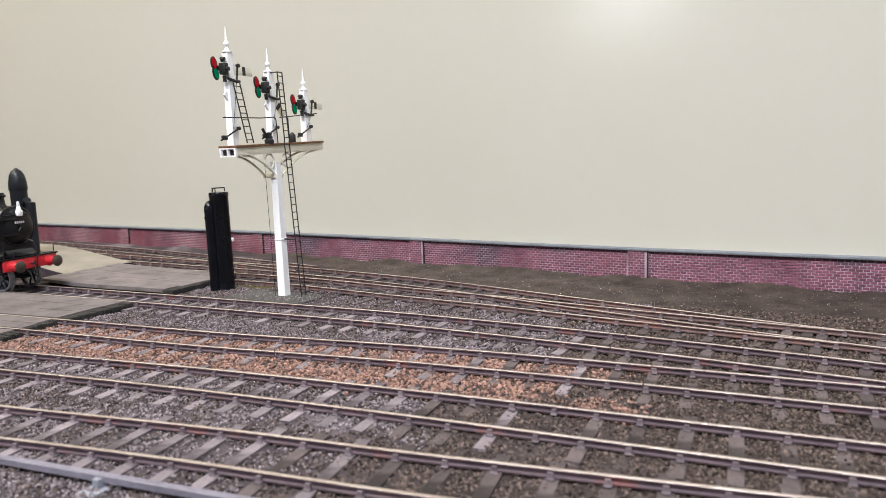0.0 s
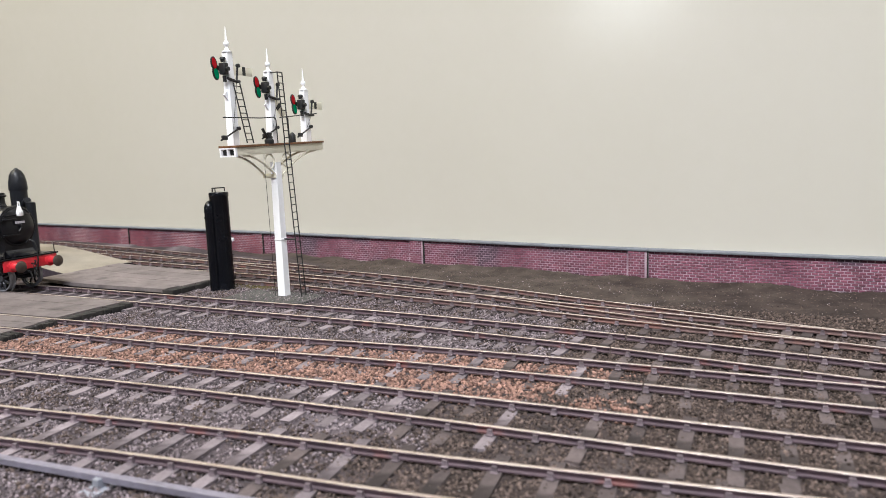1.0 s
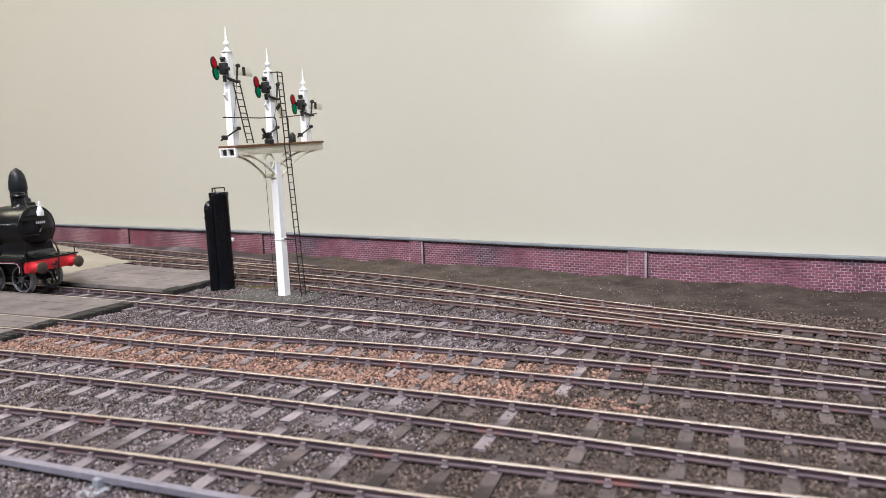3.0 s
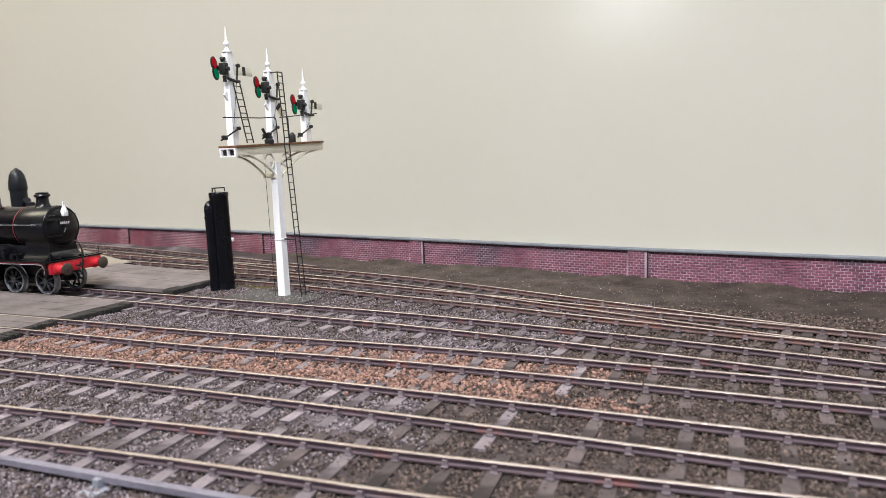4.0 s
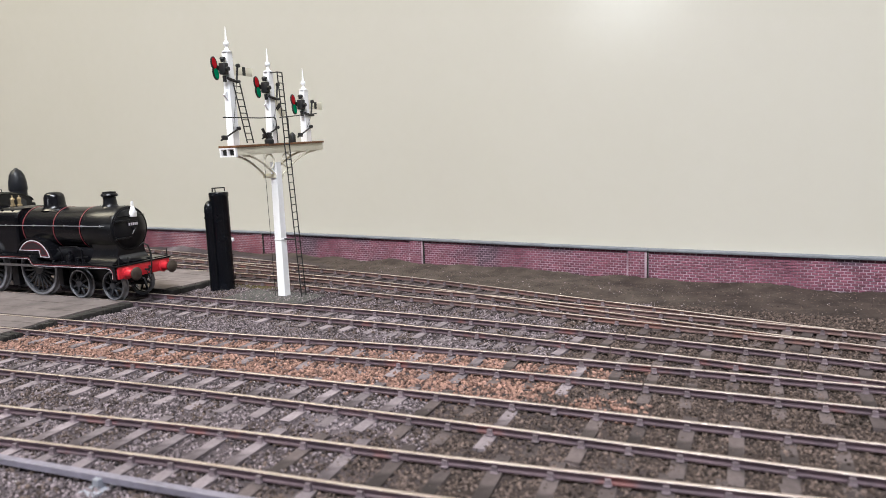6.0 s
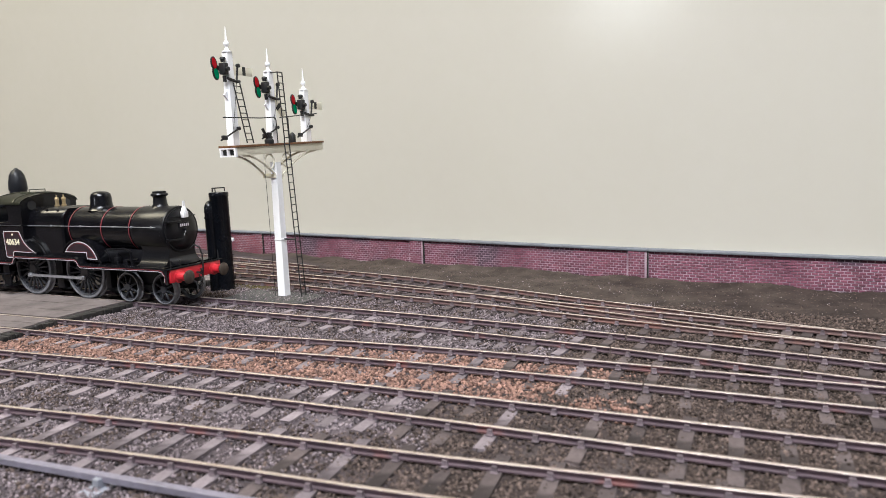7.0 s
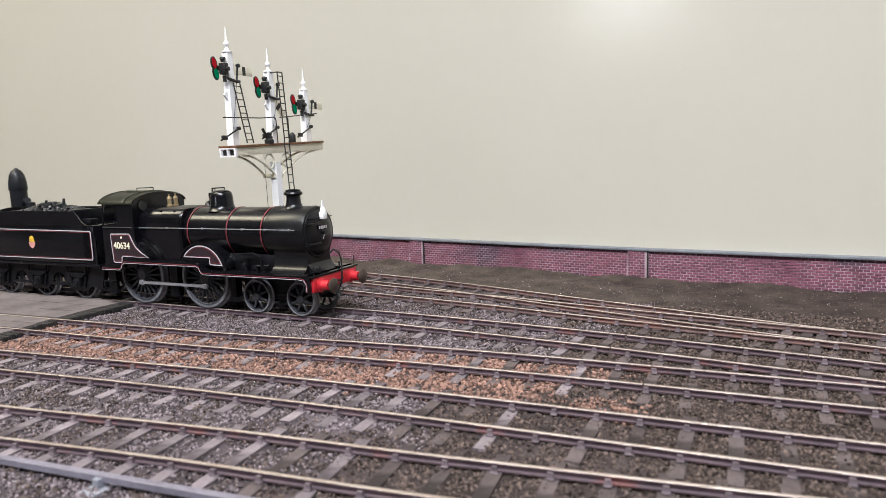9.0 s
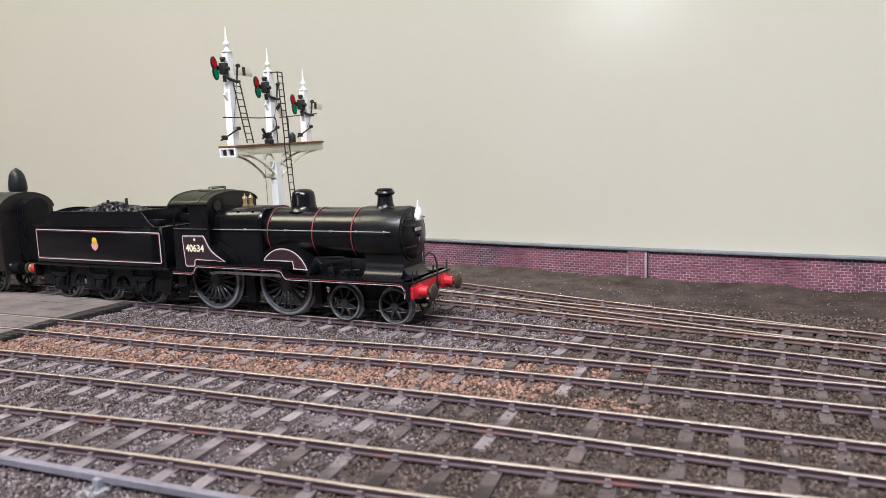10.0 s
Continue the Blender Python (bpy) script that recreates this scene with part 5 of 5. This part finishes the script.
    pipe(bm, [(63.8, 3.4, 11), (64.6, 3.4, 16), (64.6, 3.4, 22), (64.0, 2.6, 25.5), (62.2, 1.4, 26.8), (60.8, 0.6, 25.2)], 0.38, 8)
    part("vacuum_pipe", bm, IRON, t, "curved black vacuum pipe")
    bm = bmesh.new()
    pipe(bm, [(63.6, 0, 14), (66, 0, 14), (67, 0, 15), (66.6, 0, 16)], 0.5, 8)
    for k in range(3):
        lathe(bm, [(0.9, -0.25), (1.2, 0), (0.9, 0.25), (0.65, 0), (0.9, -0.25)], mm(66.2, 0, 12.8 - k * 2.1, 90 * (k % 2), 90), n=12)
    pipe(bm, [(62, -2.5, 11), (65.5, -2.5, 10), (66.5, -2.5, 7)], 0.4, 6)
    part("coupling", bm, IRON, t, "black hook and link coupling")
    bm = bmesh.new()
    box(bm, 57.8, 60.2, -1.3, 1.6, 39.6, 42.6, 0.4)
    lathe(bm, [(1.35, 42.4), (1.2, 43.4), (0.95, 44.2), (0.6, 44.8)], mm(59.0, 0.15, 0), 14)
    pipe(bm, [(59.0, -0.5, 44.2), (59.0, -0.2, 47.0), (59.0, 0.5, 47.0), (59.0, 0.8, 44.2)], 0.32, 6)
    box(bm, 59.9, 60.4, -0.4, 0.7, 41.0, 42.2, 0.2)
    pipe(bm, [(58.6, 0.15, 40.4), (57.4, 0.15, 39.2)], 0.35, 6)
    part("head_lamp", bm, WHITE, t, "white painted head lamp")
    # pipes and gear under the boiler
    bm = bmesh.new()
    pipe(bm, [(33, -9.5, 19), (33, -9.5, 24), (29, -9.3, 25.5), (20, -10.4, 25)], 0.5, 8)
    box(bm, 22.5, 25, -10.5, -7.8, 18.2, 21.4, 0.4)
    cyl(bm, (23.8, -9.2, 21.4), (23.8, -9.2, 23.2), 0.7)
    box(bm, 27.5, 30, -9.6, -7, 18.2, 20.2, 0.4)
    cyl(bm, (30, -9, 20), (37, -9, 20.4), 0.55)
    pipe(bm, [(20, -10.4, 19), (20, -10.6, 22.5), (17.5, -10.8, 24.5)], 0.35, 6)
    for x in (26, 32, 35.5):
        cyl(bm, (x, -11.2, 18.2), (x, -11.2, 19.6), 0.5, n=8)
    part("lubricator", bm, FRAMEBLACK, t, "dark pipework and lubricators")
    return t, wheels, rods


mat_buffer = mat("tarnished_buffer_steel", (0.06, 0.045, 0.038), (0.1, 0.075, 0.06), 0.5, 0.5, scale=300, bump=0.1)


def tender():
    """Origin below the middle axle."""
    t = thing("tender", "black lined six-wheel tender filled with coal behind the locomotive", "tender")
    wheels = []
    for s in (-1, 1):
        for x in (-28.5, 0, 28.5):
            wheels.append((wheel(t, x, s * 8.6, 8.6, 8.6, 11, s), 8.6))
        bm = bmesh.new()
        out = [(-42, 6.4)]
        for x in (-28.5, 0, 28.5):
            out += [(x - 7.5, 6.4), (x - 5, 4.2), (x + 5, 4.2), (x + 7.5, 6.4)]
            if x < 28:
                out += [(x + 9.5, 8.5)] + arc(x + 14.25, 8.5, 4.6, 180, 0, 8) + [(x + 19, 8.5)]
        out += [(44, 6.4), (47, 17), (-43, 17)]
        slab(bm, out, s * 11.6, s * 12.4)
        part("frame", bm, FRAMEBLACK, t, smooth=False)
        for x in (-14.25, 14.25):
            part("tie_bar", box(bmesh.new(), x - 7, x + 7, min(s * 11.5, s * 12.6), max(s * 11.5, s * 12.6), 6.5, 7.9, 0.1), FRAMEBLACK, t)
        part("front_step", box(bmesh.new(), 43.6, 47.6, min(s * 12.6, s * 15.4), max(s * 12.6, s * 15.4), 6.0, 6.6, 0.1), FRAMEBLACK, t)
        part("rear_step", box(bmesh.new(), -46.5, -42.5, min(s * 12.6, s * 14.8), max(s * 12.6, s * 14.8), 6.0, 6.6, 0.1), FRAMEBLACK, t)
        for x in (-28.5, 0, 28.5):
            bm = bmesh.new()
            box(bm, x - 2.4, x + 2.4, min(s * 12.3, s * 14.4), max(s * 12.3, s * 14.4), 6.4, 10.6, 0.5)
            cyl(bm, (x, s * 14.2, 8.5), (x, s * 14.8, 8.5), 1.5)
            part("axlebox", bm, FRAMEBLACK, t)
            bm = bmesh.new()
            for k in range(4):
                box(bm, x - 6.6 + k, x + 6.6 - k, min(s * 12.4, s * 13.8), max(s * 12.4, s * 13.8), 13.4 - k * 0.6 - 0.5, 13.4 - k * 0.6, 0)
            pipe(bm, [(x - 6.4, s * 13.4, 13), (x - 6.6, s * 13.4, 16.8)], 0.5, 6)
            pipe(bm, [(x + 6.4, s * 13.4, 13), (x + 6.6, s * 13.4, 16.8)], 0.5, 6)
            pipe(bm, [(x - 4, s * 12.9, 6), (x - 5.6, s * 12.9, 12)], 0.7, 6)
            pipe(bm, [(x + 4, s * 12.9, 6), (x + 5.6, s * 12.9, 12)], 0.7, 6)
            part("leaf_spring", bm, FRAMEBLACK, t)
    bm = bmesh.new()
    for x in (-28.5, 0, 28.5):
        cyl(bm, (x, -8, 8.6), (x, 8, 8.6), 1.0)
    box(bm, -44, 44, -6, 6, 10, 17, 0.3)
    part("axles", bm, FRAMEBLACK, t)
    part("footplate", box(bmesh.new(), -43, 48, -15.8, 15.8, 17.0, 18.2, 0.15), BLACK, t)
    part("tank_body", box(bmesh.new(), -41.5, 45.2, -15.2, 15.2, 18.2, 36.8, 0.5), BLACK, t)
    for s in (-1, 1):
        part("tank_beading", box(bmesh.new(), -41.7, 45.3, min(s * 15.1, s * 15.6), max(s * 15.1, s * 15.6), 36.3, 37.0, 0.2), BLACK, t)
    for s in (-1, 1):
        bm = bmesh.new()
        out = [(-35, 37), (40, 37), (37, 38.6), (34.5, 41.6), (32.5, 43.6), (-27, 43.6), (-28, 43.2), (-33, 38.0)]
        slab(bm, out, s * 14.4, s * 15.0)
        part("coal_rail", bm, BLACK, t, smooth=False)
        bm = slab(bmesh.new(), [(38, 18.2), (46, 18.2), (46, 30), (43, 36.6), (38, 37.2)], s * 14.6, s * 15.2)
        part("front_wing", bm, BLACK, t, smooth=False)
        if s < 0:
            shape = [(-39.6, 20.2), (-40.2, 21), (-40.2, 34.0), (-39.6, 34.8), (42.8, 34.3), (43.4, 33.5), (43.4, 21), (42.8, 20.2)]
            part("lining", band(bmesh.new(), shape, -15.25, 0.4), LINEGREY, t, "pale grey lining", smooth=False)
            inner_line = [(x * 0.984 + 0.03, 27.2 + (z - 27.2) * 0.9) for x, z in shape]
            part("lining", band(bmesh.new(), inner_line, -15.23, 0.16), LINERED, t, "thin red lining", smooth=False)
            bm = bmesh.new()
            lathe(bm, [(0, -0.1), (1.5, -0.1), (1.5, 0.1), (0, 0.1)], mm(1.0, -15.35, 29.8, 90), 16)
            box(bm, -0.6, 2.9, -15.45, -15.25, 28.2, 29.4)
            part("crest", bm, YELLOW, t, "small yellow painted crest")
            bm = slab(bmesh.new(), [(-1.2, 28.1), (3.4, 28.1), (2.9, 26.2), (1.1, 25.0), (-0.7, 26.2)], -15.45, -15.25)
            part("crest_shield", bm, PINK, t, "pale red painted shield", smooth=False)
    bm = bmesh.new()
    back = [(-31, 14.6 * math.sin(radians(a)), 37 + 7.5 * math.cos(radians(a)) ** 0.6) for a in range(-85, 86, 10)]
    a = [bm.verts.new((x - 0.4, y, z)) for x, y, z in back]
    b = [bm.verts.new((x + 0.4, y, z)) for x, y, z in back]
    bm.faces.new(a)
    bm.faces.new(b[::-1])
    for i in range(len(a)):
        bm.faces.new((a[i], b[i], b[(i + 1) % len(a)], a[(i + 1) % len(a)]))
    part("rear_bulkhead", bm, BLACK, t, smooth=False)
    bm = bmesh.new()
    box(bm, 30.5, 31.3, -14.4, 14.4, 36, 44, 0.2)
    box(bm, 33, 40, -12, -7.5, 37, 39.6, 0.3)
    box(bm, 33, 40, 7.5, 12, 37, 40.6, 0.3)
    cyl(bm, (40, 10, 37), (40, 10, 44), 0.4)
    box(bm, 30, 33, 3, 13, 44, 45.5, 0.3)
    part("front_bulkhead", bm, FRAMEBLACK, t)
    # coal: many lumps on a heap
    bm = bmesh.new()
    rnd = random.Random(8)
    for k in range(760):
        x, y = rnd.uniform(-27, 30), rnd.uniform(-13.4, 13.4)
        h = 41.2 + 5.0 * math.exp(-((x + 3) / 15) ** 2 - (y / 9) ** 2) + 1.2 * noise.noise(Vector((x * 0.2, y * 0.2, 1)))
        g = bmesh.ops.create_icosphere(bm, subdivisions=1, radius=rnd.uniform(0.5, 1.3))
        m = mm(x, y, h, rnd.uniform(0, 180), rnd.uniform(0, 180), 0)
        for v in g["verts"]:
            v.co *= rnd.uniform(0.7, 1.25)
        bmesh.ops.transform(bm, matrix=m, verts=g["verts"])
    for x, y, h in ((-4, -2, 48), (4, 2, 48.6), (8, -3, 46.4)):
        cyl(bm, (x, y, h - 6), (x + 0.6, y, h), 1.0, 0.7, 6)
    part("coal_load", bm, COAL, t, "heap of glossy black coal", smooth=False)
    bm = bmesh.new()
    box(bm, -28, 30, -14, 14, 36, 41.5, 0.8)
    part("coal_bed", bm, COAL, t)
    beam = part("rear_beam", box(bmesh.new(), -44.2, -43, -15.8, 15.8, 11, 17, 0.15), BLACK, t)
    for s in (-1, 1):
        back = mm(0, s * 11.4, 14, 0, 0, 180) @ ALONG
        part("buffer_shank", lathe(bmesh.new(), [(2.8, 44), (2.3, 44.8), (2.0, 51.4), (0, 51.5)], back, 20), RED, beam, "red buffer housing")
        part("buffer_collar", lathe(bmesh.new(), [(1.9, 50.6), (2.5, 50.8), (2.5, 51.6), (1.0, 51.8)], back, 20), BRASS, beam, "brass buffer collar")
        part("buffer_head", lathe(bmesh.new(), [(0.9, 51.4), (0.9, 53), (2.9, 53.2), (2.9, 53.9), (0, 54.3)], back, 20), mat_buffer, beam)
    return t, wheels


def coach():
    """Origin below the coach's leading end."""
    t = thing("railway_coach", "dark brown railway coach with a gangway behind the tender", "railway coach")
    L = 250
    prof = [(-15.6, 12.5), (-16.2, 20), (-16.2, 30), (-15.6, 43)] + [(-15.6 * math.cos(radians(a)), 43 + 9.0 * math.sin(radians(a))) for a in range(10, 171, 10)] + [(15.6, 43), (16.2, 30), (16.2, 20), (15.6, 12.5)]

    def tube(bm, prof, x0, x1):
        a = [bm.verts.new((x0, y, z)) for y, z in prof]
        b = [bm.verts.new((x1, y, z)) for y, z in prof]
        bm.faces.new(a)
        bm.faces.new(b[::-1])
        for i in range(len(a)):
            bm.faces.new((a[i], b[i], b[(i + 1) % len(a)], a[(i + 1) % len(a)]))
        return bm

    part("body", tube(bmesh.new(), prof, -L, -0.6), MAROONCOACH, t, "dark brown coach body")
    inner = [(y * 0.985, z * 0.99 + 0.15) for y, z in prof]
    part("end_panel", tube(bmesh.new(), inner, -0.6, 0), COACHBROWN, t, "black coach end")
    roof = [p for p in prof if p[1] >= 43]
    part("roof", tube(bmesh.new(), [(y * 1.03, z + 0.4) for y, z in roof], -L - 0.6, 0.5), COACHBROWN, t, "dark arched coach roof", seam=30)
    g = [(-7, 17), (-7, 44)] + [(-7 * math.cos(radians(a)), 44 + 5 * math.sin(radians(a))) for a in range(15, 166, 15)] + [(7, 44), (7, 17)]
    part("gangway", tube(bmesh.new(), g, 0, 7), FRAMEBLACK, t, "black corridor gangway bellows")
    for k in range(5):
        part("bellows_rib", tube(bmesh.new(), [(y * 1.06, z + 0.3) for y, z in g], 0.8 + k * 1.3, 1.3 + k * 1.3), FRAMEBLACK, t)
    for k in range(9):
        x = -10 - k * 26
        part("side_window", box(bmesh.new(), x - 9, x, -16.5, -16.0, 28, 41, 0.3), GLASS, t, "dark coach window")
        part("window_frame", band(bmesh.new(), [(x - 9.4, 27.6), (x + 0.4, 27.6), (x + 0.4, 41.4), (x - 9.4, 41.4)], -16.35, 0.6, 0.3), BRASS, t, smooth=False)
    part("buffer_beam", box(bmesh.new(), -1.5, 0, -15.5, 15.5, 10.5, 16.5, 0.2), COACHBROWN, t)
    for s in (-1, 1):
        part("buffer", lathe(bmesh.new(), [(2.8, 0), (2.2, 0.8), (1.8, 4.0), (0.9, 4.2), (0.9, 5.6), (2.9, 5.8), (2.9, 6.5), (0, 6.9)], mm(0, s * 11.4, 14) @ ALONG, 20), FRAMEBLACK, t)
        part("step_board", box(bmesh.new(), -L + 4, -3, min(s * 14, s * 16.4), max(s * 14, s * 16.4), 9.5, 10.2, 0.1), FRAMEBLACK, t)
    wheels = []
    for c in (-34, -216):
        bm = bmesh.new()
        for s in (-1, 1):
            box(bm, c - 20, c + 20, min(s * 10.6, s * 12), max(s * 10.6, s * 12), 5.5, 10, 0.4)
        box(bm, c - 4, c + 4, -10.6, 10.6, 6, 12.6, 0.4)
        part("bogie", bm, FRAMEBLACK, t)
        for x in (c - 17, c + 17):
            for s in (-1, 1):
                wheels.append((wheel(t, x, s * 8.6, 7.1, 7.1, 10, s), 7.1))
    part("underframe", box(bmesh.new(), -L + 5, -4, -8, 8, 10.2, 12.6), FRAMEBLACK, t, smooth=False)
    return t, wheels


LOCO, LOCO_WHEELS, RODS = locomotive()
TENDER, TENDER_WHEELS = tender()
COACH, COACH_WHEELS = coach()

# how far behind its last place the train is, in mm, by seconds
RUN = [(0, -239.7), (0.5, -239.7), (1.0, -239.3), (1.5, -238.1), (2.0, -237.1), (2.5, -231.4), (3.2, -220.8), (4.0, -205.8), (4.5, -195.6), (5.0, -185.5), (5.5, -171.4), (6.2, -149.8), (7.0, -122.5), (7.5, -102.6), (8.0, -82.2), (8.5, -66.9), (9.0, -44.9), (9.5, -22.2), (10.0, 0)]


def on_track(x, a, b):
    """The pose of a thing whose origin is at x and which is guided a behind and b ahead of it."""
    ya, yb = TRACK_A(x + a), TRACK_A(x + b)
    y = ya + (yb - ya) * (-a) / (b - a)
    return at(x, y, 0, 0, 0, math.degrees(math.atan2(yb - ya, b - a)))


def motions():
    run = curve_y(RUN)
    times = [k / 15 for k in range(151)]
    for ob, x, a, b in ((LOCO, 0, -38, 41), (TENDER, -107, -28, 28), (COACH, -174, -216, -34)):
        walk(ob, [(t, on_track(x + run(t), a, b)) for t in times])
    for ob, r in LOCO_WHEELS + TENDER_WHEELS + COACH_WHEELS:
        p = ob.location.copy()
        walk(ob, [(t, Matrix.Translation(p) @ pose(0, 0, 0, 0, math.degrees(run(t) / r), 0)) for t in times])
    for ob in RODS:
        rows = []
        for t in times:
            a = run(t) / 13.5
            rows.append((t, at(3.4 * math.sin(a), 0, 13.5 + 3.4 * math.cos(a))))
        walk(ob, rows)


motions()
